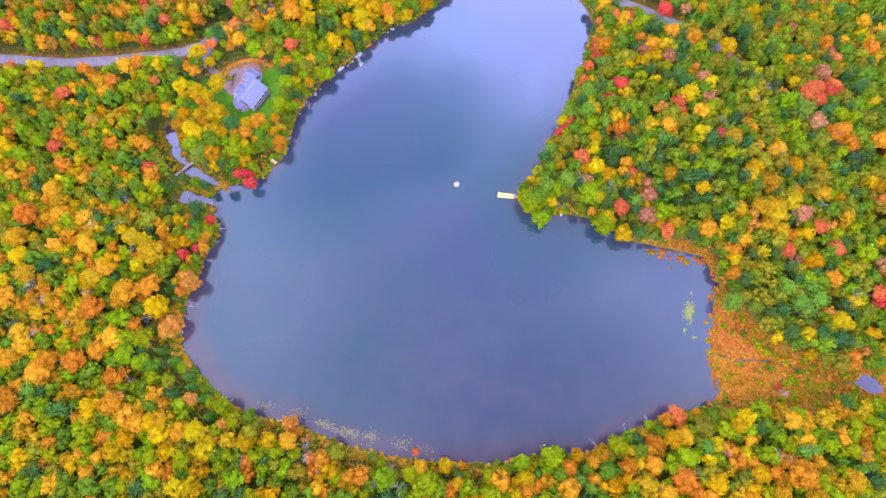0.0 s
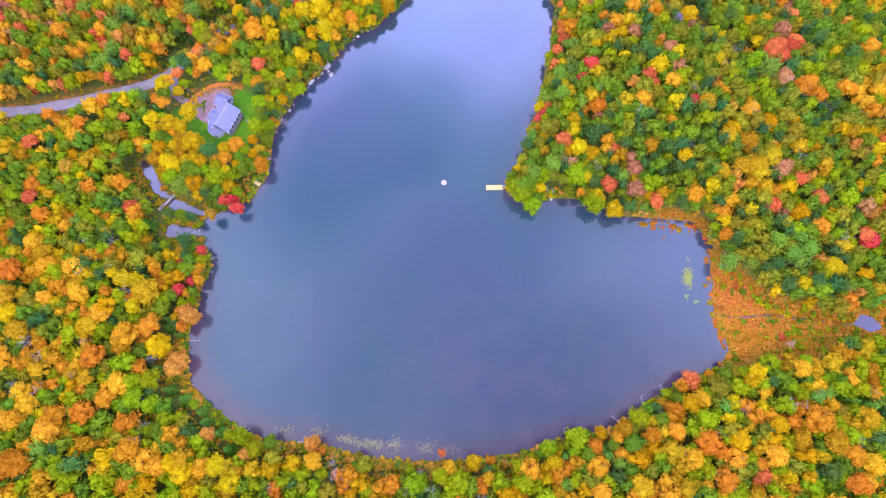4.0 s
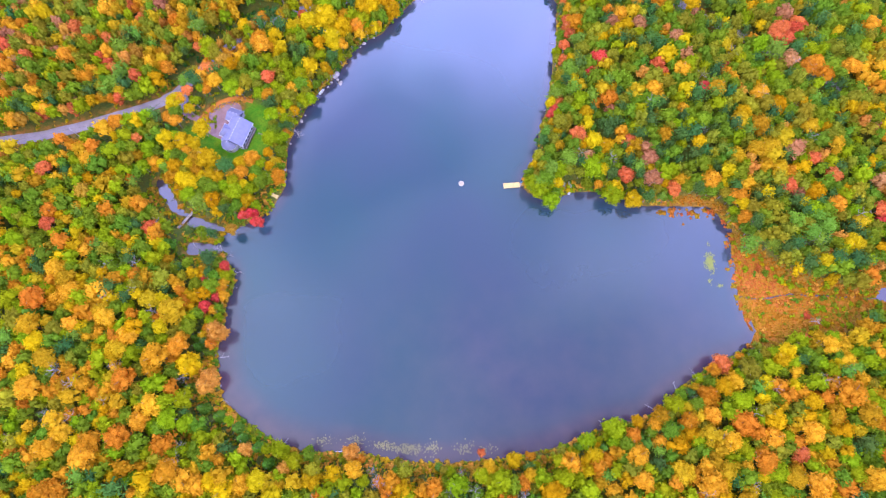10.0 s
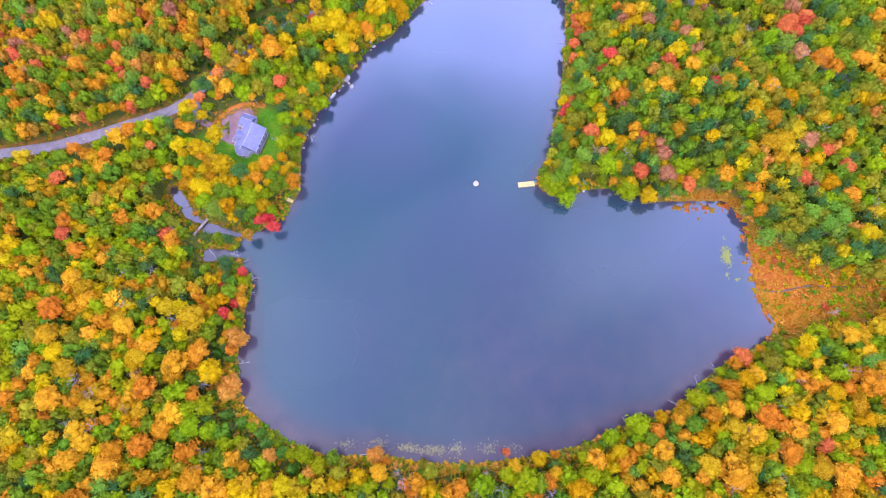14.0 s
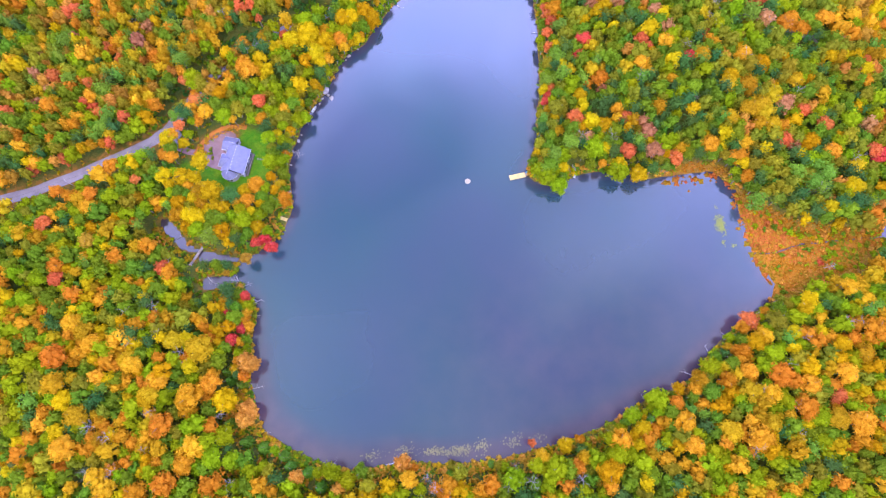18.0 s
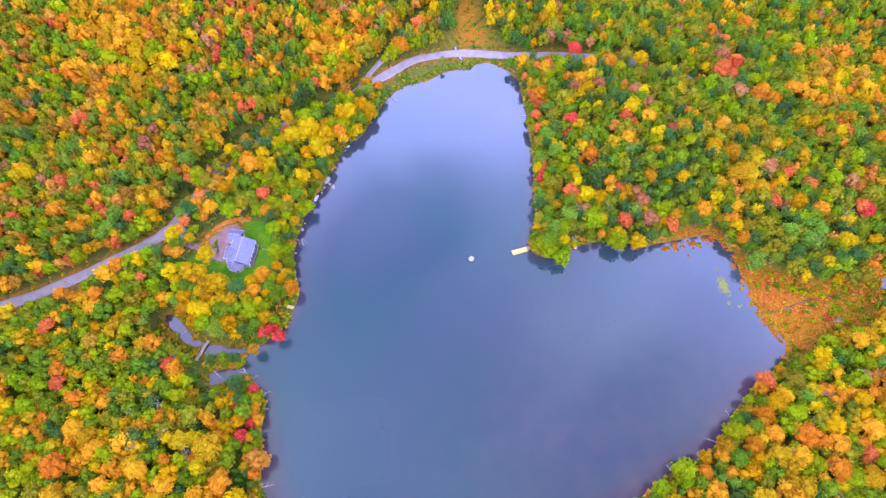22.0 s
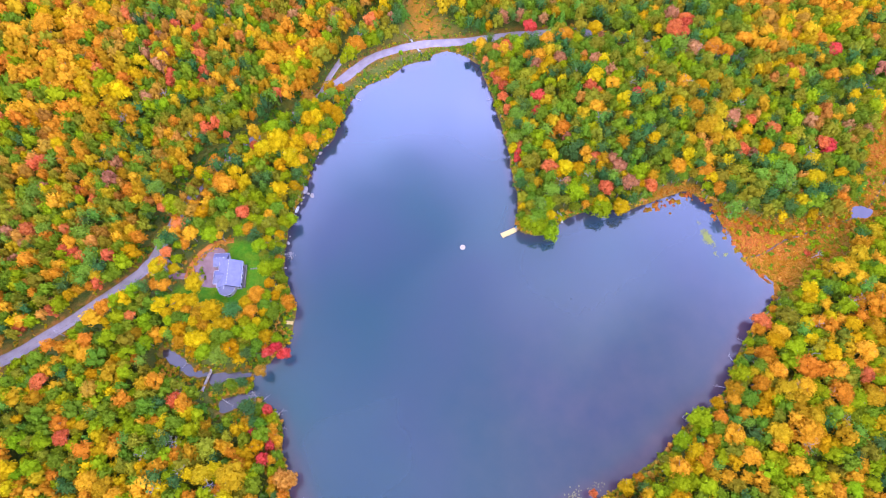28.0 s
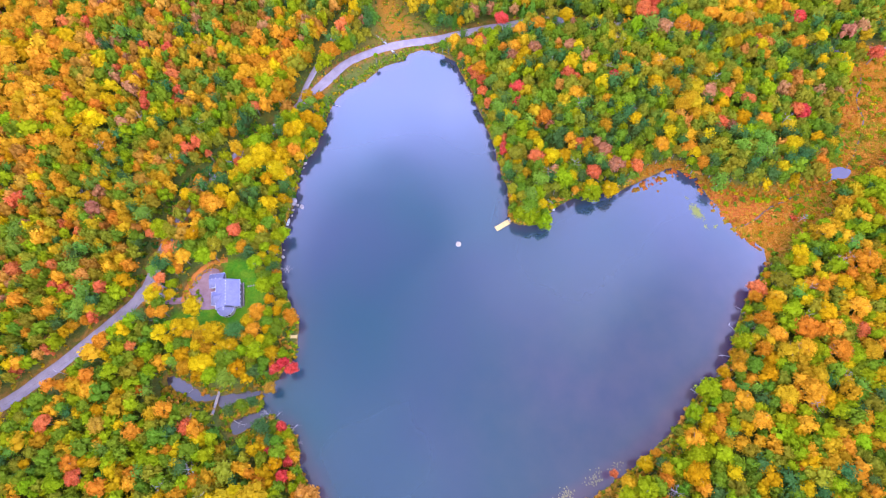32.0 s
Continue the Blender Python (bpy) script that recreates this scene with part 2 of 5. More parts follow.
def ground_material():
    m, nodes, links, b = material("forest_ground", 0.95, 0.04)
    litter = mix_node(nodes, links, noise_node(nodes, links, 0.25, 4.0), (0.066, 0.100, 0.022), (0.115, 0.110, 0.018))
    marsh = mix_node(nodes, links, noise_node(nodes, links, 0.07, 5.0, 0.6), (0.33, 0.118, 0.010), (0.26, 0.122, 0.010))
    marsh = mix_node(nodes, links, noise_node(nodes, links, 0.3, 3.0, low=0.5, high=0.75), marsh, (0.39, 0.115, 0.022))
    lawn = mix_node(nodes, links, noise_node(nodes, links, 0.3, 3.0), (0.055, 0.19, 0.01), (0.12, 0.22, 0.012))
    bank = mix_node(nodes, links, noise_node(nodes, links, 0.35, 3.0), (0.27, 0.115, 0.028), (0.085, 0.085, 0.014))
    for name, col in (("marsh", marsh), ("lawn", lawn), ("bank", bank)):
        att = nodes.new("ShaderNodeAttribute")
        att.attribute_name = name
        litter = mix_node(nodes, links, att.outputs["Fac"], litter, col)
    fine = noise_node(nodes, links, 1.6, 4.0, 0.6)
    c = mix_node(nodes, links, fine, mix_node(nodes, links, 1.0, litter, (0.6, 0.62, 0.6), "MULTIPLY"), litter)
    links.new(c, b.inputs["Base Color"])
    bump_node(nodes, links, b, fine, 0.6, 0.3)
    return m


GROUND = ground_material()

# ---- plan of the pond, in metres from the swim raft ----
SOUTH_SHORE = [(143, -72), (137, -80), (128.5, -84), (116, -90.5), (101, -101.5), (89.5, -111.5), (67, -118), (51, -125), (37.5, -129),
               (20, -133), (6, -134), (-5, -135.5), (-23.6, -134.7), (-46, -132), (-67, -132), (-79.5, -129), (-92.5, -122.7), (-101, -116), (-108, -110)]
WEST_SHORE = [(-111, -101), (-113, -92.5), (-113.3, -85), (-111.5, -74.4), (-112.5, -68), (-110, -58), (-110.5, -50), (-115, -44), (-119, -38),
              (-119, -32), (-112.4, -27.7), (-106.5, -24.5), (-97.6, -18.6), (-92.8, -10.4), (-90.3, -3), (-90.9, 6.2), (-91.7, 15.6), (-89.7, 26.2),
              (-84.5, 40), (-77.1, 51.8), (-69.5, 61), (-62.4, 75), (-56, 83), (-46, 89), (-39.7, 99)]
NORTH_SHORE = [(-25.3, 115), (-14.5, 121), (-3, 121.6), (9.2, 127), (18.3, 127.5), (25.3, 125.8), (28.2, 129.4), (38.6, 129.5), (45.8, 122.6)]
EAST_SHORE = [(52.5, 112.6), (52.4, 104.4), (51.5, 87), (49, 70), (46.4, 50.3), (42, 32.7), (39, 18), (36.6, 11), (32, 5), (33, -2), (39, -6),
              (46, -7.5), (54, -3.8), (65.5, -2), (80.4, -4.5), (93, -8.5), (112.6, -8.6), (128, -9), (133, -16.7), (138, -20.5), (136, -29),
              (136.6, -40), (136.2, -50), (137, -56), (138.6, -63), (142, -68)]
ROAD = [(-420, -20), (-300, 3), (-229, 15.5), (-211, 20), (-192.5, 25.5), (-174, 32.5), (-163, 37), (-152.5, 44), (-140, 62), (-127, 77), (-114, 89),
        (-95, 98.5), (-73, 106), (-43, 121.5), (-27, 129.5), (-11, 137), (2, 139.3), (15, 139.5), (29.4, 137.6), (45.6, 133), (60.6, 129), (82.6, 123),
        (116, 109), (127, 98), (150, 84), (200, 57), (264, 13), (277, 7), (290, 0), (330, -18), (420, -60)]
FORK = [(-46, 119), (-39, 129), (-32, 137), (-1.3, 165.3), (17, 178), (45, 205), (80, 260), (120, 330)]
MARSH = [(135, -20), (149, -32), (167, -43.5), (192, -48), (207, -45), (222, -30), (238, -12), (258, 2), (276, 3), (296, -4), (300, -30), (270, -55),
         (236, -62), (209, -62), (195, -64), (185, -71), (160, -76), (143, -80), (134, -70)]
NORTH_BOG = [(96, -11), (112, -12), (130, -13), (134, -9.5), (122, -4), (108, -5.5)]
MEADOW = [(-4, 144), (8, 147), (17, 157), (22, 170), (34, 186), (46, 180), (43, 160), (50, 142), (46, 136), (20, 142)]
LAWN = [(-114, 43), (-103, 38), (-100, 27), (-102, 12), (-112, 5), (-122, 5), (-131, 12), (-146, 21), (-143, 27), (-130, 22), (-122, 30), (-122, 40)]
YARD = [(-139, 31), (-134, 38), (-127, 42.5), (-119, 42), (-117, 36), (-121, 27), (-124, 20), (-131, 22), (-136, 26)]
LAY_BY = [(-160, 42), (-152, 47), (-145, 43), (-143, 36), (-148, 33), (-157, 37)]
POOLS = [
    [(-157, -1), (-151.5, -4), (-146, -12), (-141.5, -18), (-137, -20), (-136, -23), (-142, -21.5), (-147, -19.5), (-152.5, -12.5), (-157, -6.5)],
    [(-137.5, -21), (-129, -23.5), (-116, -28), (-115, -30.5), (-123, -29.5), (-132, -29), (-138, -27.5)],
    [(-135, -35), (-127, -35.5), (-116, -36.5), (-116, -40), (-121, -40), (-131, -42.5), (-136.5, -41.5)],
    [(204, -51), (208, -47.5), (215, -51), (217, -55), (211, -56.5), (204.5, -55)],
]
BROOKS = [[(134, -54.5), (146, -56), (155, -54.5), (170, -53.5), (188, -54), (205, -54)],
          [(214, -52), (224, -47), (234, -40.5), (247, -29.5), (251, -20), (268, -5)]]


def spline(points, closed=False, step=2.0):
    """A smooth line through plan points."""
    p = np.array(points, float)
    n = len(p)
    out = []
    for i in range(n if closed else n - 1):
        if closed:
            a, b, c, d = p[(i - 1) % n], p[i], p[(i + 1) % n], p[(i + 2) % n]
        else:
            a, b, c, d = p[max(i - 1, 0)], p[i], p[i + 1], p[min(i + 2, n - 1)]
        k = max(2, int(np.linalg.norm(c - b) / step))
        for s in np.arange(k) / k:
            out.append(0.5 * (2 * b + (c - a) * s + (2 * a - 5 * b + 4 * c - d) * s * s + (3 * b - a - 3 * c + d) * s ** 3))
    if not closed:
        out.append(p[-1])
    return np.array(out)


def line_distance(q, line, closed=False):
    """Distance from each point of q to a line, and the nearest place along it."""
    a = line
    b = np.roll(line, -1, 0) if closed else line[1:]
    a = a[:len(b)]
    best, place = np.full(len(q), 1e9), np.zeros(len(q))
    for i in range(len(a)):
        d = b[i] - a[i]
        s = np.clip(((q - a[i]) @ d) / max(d @ d, 1e-9), 0, 1)
        r = np.hypot(*(q - a[i] - s[:, None] * d).T)
        near = r < best
        best[near], place[near] = r[near], i + s[near]
    return best, place


def inside(q, loop):
    n, hit = len(loop), np.zeros(len(q), bool)
    for i in range(n):
        (x0, y0), (x1, y1) = loop[i], loop[(i + 1) % n]
        if y0 == y1:
            continue
        cross = ((y0 > q[:, 1]) != (y1 > q[:, 1])) & (q[:, 0] < (x1 - x0) * (q[:, 1] - y0) / (y1 - y0) + x0)
        hit ^= cross
    return hit


def signed(q, loop):
    """Distance to a loop, negative inside."""
    d, _ = line_distance(q, loop, True)
    return np.where(inside(q, loop), -d, d)


def wobble(q, scale, seed=0.0):
    return np.array([noise.noise((x * scale, y * scale, seed)) for x, y in q])


SHORE = spline(SOUTH_SHORE + WEST_SHORE + NORTH_SHORE + EAST_SHORE, True, 3.0)
ROAD_LINE, FORK_LINE = spline(ROAD, step=5.0), spline(FORK, step=5.0)
MARSH_LOOP, BOG_LOOP, MEADOW_LOOP = spline(MARSH, True, 5.0), spline(NORTH_BOG, True, 4.0), spline(MEADOW, True, 5.0)
LAWN_LOOP, YARD_LOOP, LAY_BY_LOOP = spline(LAWN, True, 3.0), spline(YARD, True, 2.0), spline(LAY_BY, True, 2.0)
POOL_LOOPS = [spline(p, True, 2.0) for p in POOLS]
BROOK_LINES = []
for course in BROOKS:
    line = spline(course, step=1.5)
    line[:, 1] += 1.5 * wobble(line, 0.09, 6.0) + 0.5 * wobble(line, 0.35, 8.0)
    line[:, 0] += 0.8 * wobble(line, 0.2, 4.0)
    BROOK_LINES.append(line)


def smooth(x, lo, hi):
    s = np.clip((x - lo) / (hi - lo), 0, 1)
    return s * s * (3 - 2 * s)


def water_distance(q, shore=None):
    d = (signed(q, SHORE) if shore is None else shore) + 0.7 * wobble(q, 0.16, 3.0) + 0.5 * wobble(q, 0.45, 5.0)
    for loop in POOL_LOOPS:
        d = np.minimum(d, signed(q, loop) + 0.4 * wobble(q, 0.4, 7.0))
    return d


def hills(q, shore=None):
    x, y = q[:, 0], q[:, 1]
    shore = np.maximum(signed(q, SHORE) if shore is None else shore, 0)
    h = 6.0 * (1 - np.exp(-shore / 45.0))
    h += 7.0 * np.exp(-((x - 135) ** 2 + (y - 62) ** 2) / (2 * 42.0 ** 2))
    h += 22.0 * smooth(-0.62 * x + 0.78 * y, 130, 330)
    h += 2.5 * wobble(q / 60.0, 1.0, 1.0) * smooth(shore, 5, 40)
    return h


def level(q):
    """Height of the ground at plan points."""
    q = np.asarray(q, float)
    shore = signed(q, SHORE)
    d = water_distance(q, shore)
    h = hills(q, shore)
    wet = np.maximum(smooth(-signed(q, MARSH_LOOP), -6, 6), smooth(-signed(q, BOG_LOOP), -3, 3))
    h = h * (1 - wet) + wet * (0.30 + 0.25 * wobble(q, 0.25, 11.0))
    pools = np.min([signed(q, loop) for loop in POOL_LOOPS], 0)
    low = smooth(pools, 2, 22)
    h = h * low + (1 - low) * np.minimum(h, 0.5 + 0.03 * np.maximum(pools, 0))
    yard = smooth(np.hypot(q[:, 0] + 118, q[:, 1] - 24), 22, 45)
    h = h * yard + (1 - yard) * np.minimum(2.6, 0.4 + 0.11 * np.maximum(d, 0))
    for line in (ROAD_LINE, FORK_LINE):
        r, place = line_distance(q, line)
        near = r < 16
        if near.any():
            i = np.clip(place[near].astype(int), 0, len(line) - 2)
            mid = line[i] + (place[near] - i)[:, None] * (line[i + 1] - line[i])
            base = np.maximum(hills(mid), 1.2)
            s = smooth(r[near], 4.0, 16.0)
            h[near] = h[near] * s + base * (1 - s)
    up = np.minimum(h, 0.25 + 0.22 * np.maximum(d, 0))
    down = -np.minimum(2.5, 0.05 + 0.16 * np.maximum(-d, 0))
    edge = smooth(d, -0.4, 0.4)
    return up * edge + down * (1 - edge)


def mesh_from(name, verts, faces, mats, index=None, flat=True):
    """One mesh from arrays; faces all have the same number of corners."""
    verts, faces = np.asarray(verts, np.float32), np.asarray(faces, np.int32)
    me = bpy.data.meshes.new(name)
    n, k = faces.shape
    me.vertices.add(len(verts))
    me.vertices.foreach_set("co", verts.ravel())
    me.loops.add(n * k)
    me.loops.foreach_set("vertex_index", faces.ravel())
    me.polygons.add(n)
    me.polygons.foreach_set("loop_start", np.arange(0, n * k, k, dtype=np.int32))
    me.polygons.foreach_set("loop_total", np.full(n, k, np.int32))
    for m in mats if isinstance(mats, (list, tuple)) else [mats]:
        me.materials.append(m)
    if index is not None:
        me.polygons.foreach_set("material_index", np.asarray(index, np.int32))
    me.update(calc_edges=True)
    if not flat:
        me.polygons.foreach_set("use_smooth", np.ones(n, bool))
    return me


def float_attribute(me, name, values):
    a = me.attributes.new(name, "FLOAT", "POINT")
    a.data.foreach_set("value", np.asarray(values, np.float32))


def sheet(xs, ys, height):
    gx, gy = np.meshgrid(xs, ys)
    q = np.stack([gx.ravel(), gy.ravel()], 1)
    v = np.concatenate([q, height(q)[:, None]], 1)
    w = len(xs)
    i = (np.arange(len(ys) - 1)[:, None] * w + np.arange(w - 1)[None, :]).ravel()
    return q, v, np.stack([i, i + 1, i + w + 1, i + w], 1)


def steps(lo, hi, fine):
    """Even steps in the middle, wider and wider ones out to the horizon."""
    mid = np.arange(lo, hi + fine, fine)
    out, g = [], fine
    while not out or out[-1] < 1700:
        g *= 1.3
        out.append((out[-1] if out else 0) + g)
    out = np.array(out)
    return np.concatenate([lo - out[::-1], mid, mid[-1] + out])


# ground: one sheet to the horizon
xs, ys = steps(-262, 300, 2.2), steps(-175, 215, 2.2)
q, v, f = sheet(xs, ys, level)
ground_mesh = mesh_from("ground", v, f, GROUND, flat=False)
GROUND_Z = v[:, 2].reshape(len(ys), len(xs))


def rest(p):
    """Height of the ground sheet itself at plan points."""
    p = np.asarray(p, float).reshape(-1, 2)
    i = np.clip(np.searchsorted(xs, p[:, 0]) - 1, 0, len(xs) - 2)
    j = np.clip(np.searchsorted(ys, p[:, 1]) - 1, 0, len(ys) - 2)
    a = np.clip((p[:, 0] - xs[i]) / (xs[i + 1] - xs[i]), 0, 1)
    b = np.clip((p[:, 1] - ys[j]) / (ys[j + 1] - ys[j]), 0, 1)
    z = GROUND_Z
    return z[j, i] * (1 - a) * (1 - b) + z[j, i + 1] * a * (1 - b) + z[j + 1, i] * (1 - a) * b + z[j + 1, i + 1] * a * b


d = water_distance(q)
float_attribute(ground_mesh, "marsh", np.maximum.reduce([smooth(-signed(q, MARSH_LOOP), -4, 5), smooth(-signed(q, BOG_LOOP), -3, 2), smooth(-signed(q, MEADOW_LOOP), -4, 6) * np.clip(0.95 - np.abs(q[:, 0] - 31) / 22, 0.25, 0.9)]))
float_attribute(ground_mesh, "lawn", smooth(-signed(q, LAWN_LOOP), -2, 1))
r, _ = line_distance(q, ROAD_LINE)
float_attribute(ground_mesh, "bank", np.maximum.reduce([0.75 * smooth(-d, -2.2, -0.2), smooth(-r, -8, -4), smooth(-signed(q, YARD_LOOP), -4.5, -1.0) * (q[:, 0] * 0.5 - q[:, 1] < -96)]) * (1 - smooth(-signed(q, MARSH_LOOP), -4, 5)))
ground = tagged(new("ground", ground_mesh), "leaf-littered forest ground with marsh, lawn and sandy banks", "ground", kind="structure")

# water: one sheet at the pond's level, seen wherever the ground dips below it
xw, yw = np.arange(-170, 260, 3.0), np.arange(-140, 140, 3.0)
q, v, f = sheet(xw, yw, lambda p: np.zeros(len(p)))
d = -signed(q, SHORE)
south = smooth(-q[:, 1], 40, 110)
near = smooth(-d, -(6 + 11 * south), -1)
keep = (water_distance(q) < 5)
f = f[keep[f].any(1)]
used = np.unique(f)
renumber = np.zeros(len(q), int)
renumber[used] = np.arange(len(used))
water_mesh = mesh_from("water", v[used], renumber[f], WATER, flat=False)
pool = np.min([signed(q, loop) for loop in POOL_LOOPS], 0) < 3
# mud tint near shore and in pools, and a purple tone over the south-east
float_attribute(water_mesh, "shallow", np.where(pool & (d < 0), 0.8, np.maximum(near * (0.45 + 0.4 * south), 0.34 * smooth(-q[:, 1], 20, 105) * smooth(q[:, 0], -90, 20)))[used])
# darker and brighter patches of reflection, set by hand as gloss: place, reach, strength
reflection_dim = np.full(len(q), 0.10)
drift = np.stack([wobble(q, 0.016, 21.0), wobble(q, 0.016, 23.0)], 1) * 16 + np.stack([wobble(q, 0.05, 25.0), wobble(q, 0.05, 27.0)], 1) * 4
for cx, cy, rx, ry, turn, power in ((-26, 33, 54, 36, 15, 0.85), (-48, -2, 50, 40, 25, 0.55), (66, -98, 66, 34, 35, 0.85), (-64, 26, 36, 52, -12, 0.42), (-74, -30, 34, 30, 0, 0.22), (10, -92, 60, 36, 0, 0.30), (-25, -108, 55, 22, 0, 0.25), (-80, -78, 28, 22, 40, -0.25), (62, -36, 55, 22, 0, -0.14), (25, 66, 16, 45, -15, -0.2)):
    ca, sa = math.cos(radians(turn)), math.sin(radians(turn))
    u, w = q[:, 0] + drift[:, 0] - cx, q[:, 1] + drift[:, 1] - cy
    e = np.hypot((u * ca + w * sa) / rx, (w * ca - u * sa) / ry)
    reflection_dim += power * (1 - smooth(e, 0.2, 1.4))
# reflection in the marsh pool, dimmed by hand
reflection_dim[pool & (d < 0) & (q[:, 0] > 150)] = 0.75
float_attribute(water_mesh, "reflection_dim", np.clip(reflection_dim, 0, 1)[used])
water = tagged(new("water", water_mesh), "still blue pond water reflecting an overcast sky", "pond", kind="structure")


def strip(name, line, width, lift, mat):
    """A road laid along a line, crowned and draped over the ground."""
    t = np.gradient(line, axis=0)
    t /= np.linalg.norm(t, axis=1)[:, None]
    side = np.stack([-t[:, 1], t[:, 0]], 1)
    cols = np.array([-1.0, -0.8, -0.35, 0.35, 0.8, 1.0])
    rag = 0.25 * np.sin(np.arange(len(line)) * 1.7) + 0.15 * np.sin(np.arange(len(line)) * 0.73 + 1)
    p = line[:, None, :] + side[:, None, :] * (cols[None, :, None] * (width / 2 + rag[:, None, None] * (abs(cols[None, :, None]) == 1)))
    q = p.reshape(-1, 2)
    z = rest(q).reshape(len(line), -1)
    z[:, 1:-1] = np.maximum(z[:, 1:-1], rest(line)[:, None]) + lift
    z[:, (0, -1)] -= 0.15
    v = np.concatenate([q, z.reshape(-1, 1)], 1)
    w = len(cols)
    i = (np.arange(len(line) - 1)[:, None] * w + np.arange(w - 1)[None, :]).ravel()
    return new(name, mesh_from(name, v, np.stack([i, i + w, i + w + 1, i + 1], 1), mat, flat=False))


def apron(name, loop, lift, mat):
    """A patch of bare ground, draped, from a loop."""
    c = loop.mean(0)
    rings = [1.0, 0.92, 0.7, 0.45, 0.2]
    q = np.concatenate([c + (loop - c) * s for s in rings] + [c[None, :]])
    z = rest(q) + lift
    n = len(loop)
    z[:n] -= lift + 0.1
    tri = []
    for k in range(len(rings) - 1):
        for i in range(n):
            a, b = k * n + i, k * n + (i + 1) % n
            tri += [(a, b, b + n), (a, b + n, a + n)]
    k = (len(rings) - 1) * n
    tri += [(k + i, k + (i + 1) % n, len(q) - 1) for i in range(n)]
    return new(name, mesh_from(name, np.concatenate([q, z[:, None]], 1), tri, mat, flat=False))


tagged(strip("road", ROAD_LINE, 6.4, 0.12, GRAVEL), "pale gravel road curving past the pond", "road", kind="structure")
tagged(strip("road_fork", FORK_LINE, 3.8, 0.45, GRAVEL), "narrow gravel side road between trees", "road", kind="structure")
tagged(apron("driveway", YARD_LOOP, 0.12, DIRT), "reddish dirt forecourt beside the house", "driveway", kind="structure")
tagged(apron("lay_by", LAY_BY_LOOP, 0.20, GRAVEL), "gravel pull-off where the driveway meets the road", "driveway", kind="structure")
tagged(strip("driveway_lane", spline([(-148, 36), (-142, 32.5), (-135, 31)], step=2.0), 4.0, 0.14, DIRT), "short dirt driveway lane", "driveway", kind="structure")

tagged(strip("yard_bank", spline([(-139, 30.5), (-134.8, 37), (-128.3, 42.6), (-120, 44.8), (-112, 43.0)], step=1.2), 2.7, 0.22, NEEDLES), "rust-orange needle-strewn bank round the forecourt", "bank", kind="structure")
for line in BROOK_LINES:
    tagged(strip("brook", line, 0.75, 0.06, PEAT), "narrow dark peaty brook winding through the marsh", "brook", kind="structure")

# ---- trees ----
def tree_rng(seed):
    return np.random.RandomState(seed)


BALLS = {}


def ball(n):
    """A rough ball, as arrays; the part that hangs below is left open."""
    if n not in BALLS:
        bm = bmesh.new()
        bmesh.ops.create_icosphere(bm, subdivisions=n, radius=1.0)
        v = np.array([p.co[:] for p in bm.verts])
        t = np.array([[p.index for p in f.verts] for f in bm.faces if f.calc_center_median().z > -0.42])
        bm.free()
        BALLS[n] = v, t
    return BALLS[n]


def cards(centre, normal, size, rng):
    """Leaf clumps: a small uneven three-cornered piece at each place."""
    n = len(centre)
    normal = normal / np.linalg.norm(normal, axis=1)[:, None]
    help_ = rng.normal(size=(n, 3))
    u = np.cross(normal, help_)
    u /= np.linalg.norm(u, axis=1)[:, None] + 1e-9
    w = np.cross(normal, u)
    a = size[:, None] * (0.55 + 0.6 * rng.rand(n, 1))
    b = size[:, None] * (0.55 + 0.6 * rng.rand(n, 1))
    lean = u * a * (rng.rand(n, 1) - 0.5)
    p = np.stack([centre - u * a - w * b * 0.7, centre + u * a - w * b * 0.7, centre + w * b + lean], 1)
    return p.reshape(-1, 3), np.arange(n * 3).reshape(-1, 3)


def broadleaf(seed, lobes, count, tall=1.0, size=0.115, fine=1):
    """A domed crown one unit in radius whose top is at tall * 1.5: billows of foliage set about a dome, fringed with leaf clumps."""
    rng = tree_rng(seed)
    verts, tris, at = [], [], 0
    cs, rs = [], []
    turn = rng.rand() * 6.283
    for i in range(lobes):
        u = 1.0 - (i + 0.5 * rng.rand()) / lobes
        ring = 0.66 * math.sqrt(max(0.0, 1 - u * u)) * (0.85 + 0.3 * rng.rand())
        ang = turn + i * 2.4 + rng.rand() * 0.6
        cs.append(np.array([math.cos(ang) * ring, math.sin(ang) * ring, tall * (0.22 + 0.86 * u)]))
        rs.append((0.36 + 0.16 * rng.rand()) * (1.0 if lobes > 7 else 1.12))
    bv, bt = ball(fine)
    for c, r in zip(cs, rs):
        wob = 0.62 + 0.30 * rng.rand(len(bv), 1)
        verts.append(c + bv * wob * r * np.array([1, 1, 0.95]))
        tris.append(bt + at)
        at += len(bv)
    cs, rs = np.array(cs), np.array(rs)
    pick = rng.choice(lobes, count * 3, p=rs ** 2 / (rs ** 2).sum())
    d = rng.normal(size=(count * 3, 3))
    d[:, 2] = d[:, 2] * 0.85 + 0.35
    d /= np.linalg.norm(d, axis=1)[:, None]
    p = cs[pick] + d * (rs[pick] * (0.80 + 0.38 * rng.rand(count * 3)))[:, None] * np.array([1, 1, 0.95])
    deep = np.min(np.linalg.norm(p[:, None] - cs[None], axis=2) / rs[None], axis=1)
    ok = np.nonzero(deep > 0.76)[0][:count]
    v, t = cards(p[ok], d[ok] + 0.62 * rng.normal(size=(len(ok), 3)), size * (0.6 + 0.7 * rng.rand(len(ok))), rng)
    verts.append(v), tris.append(t + at)
    return np.concatenate(verts), np.concatenate(tris)


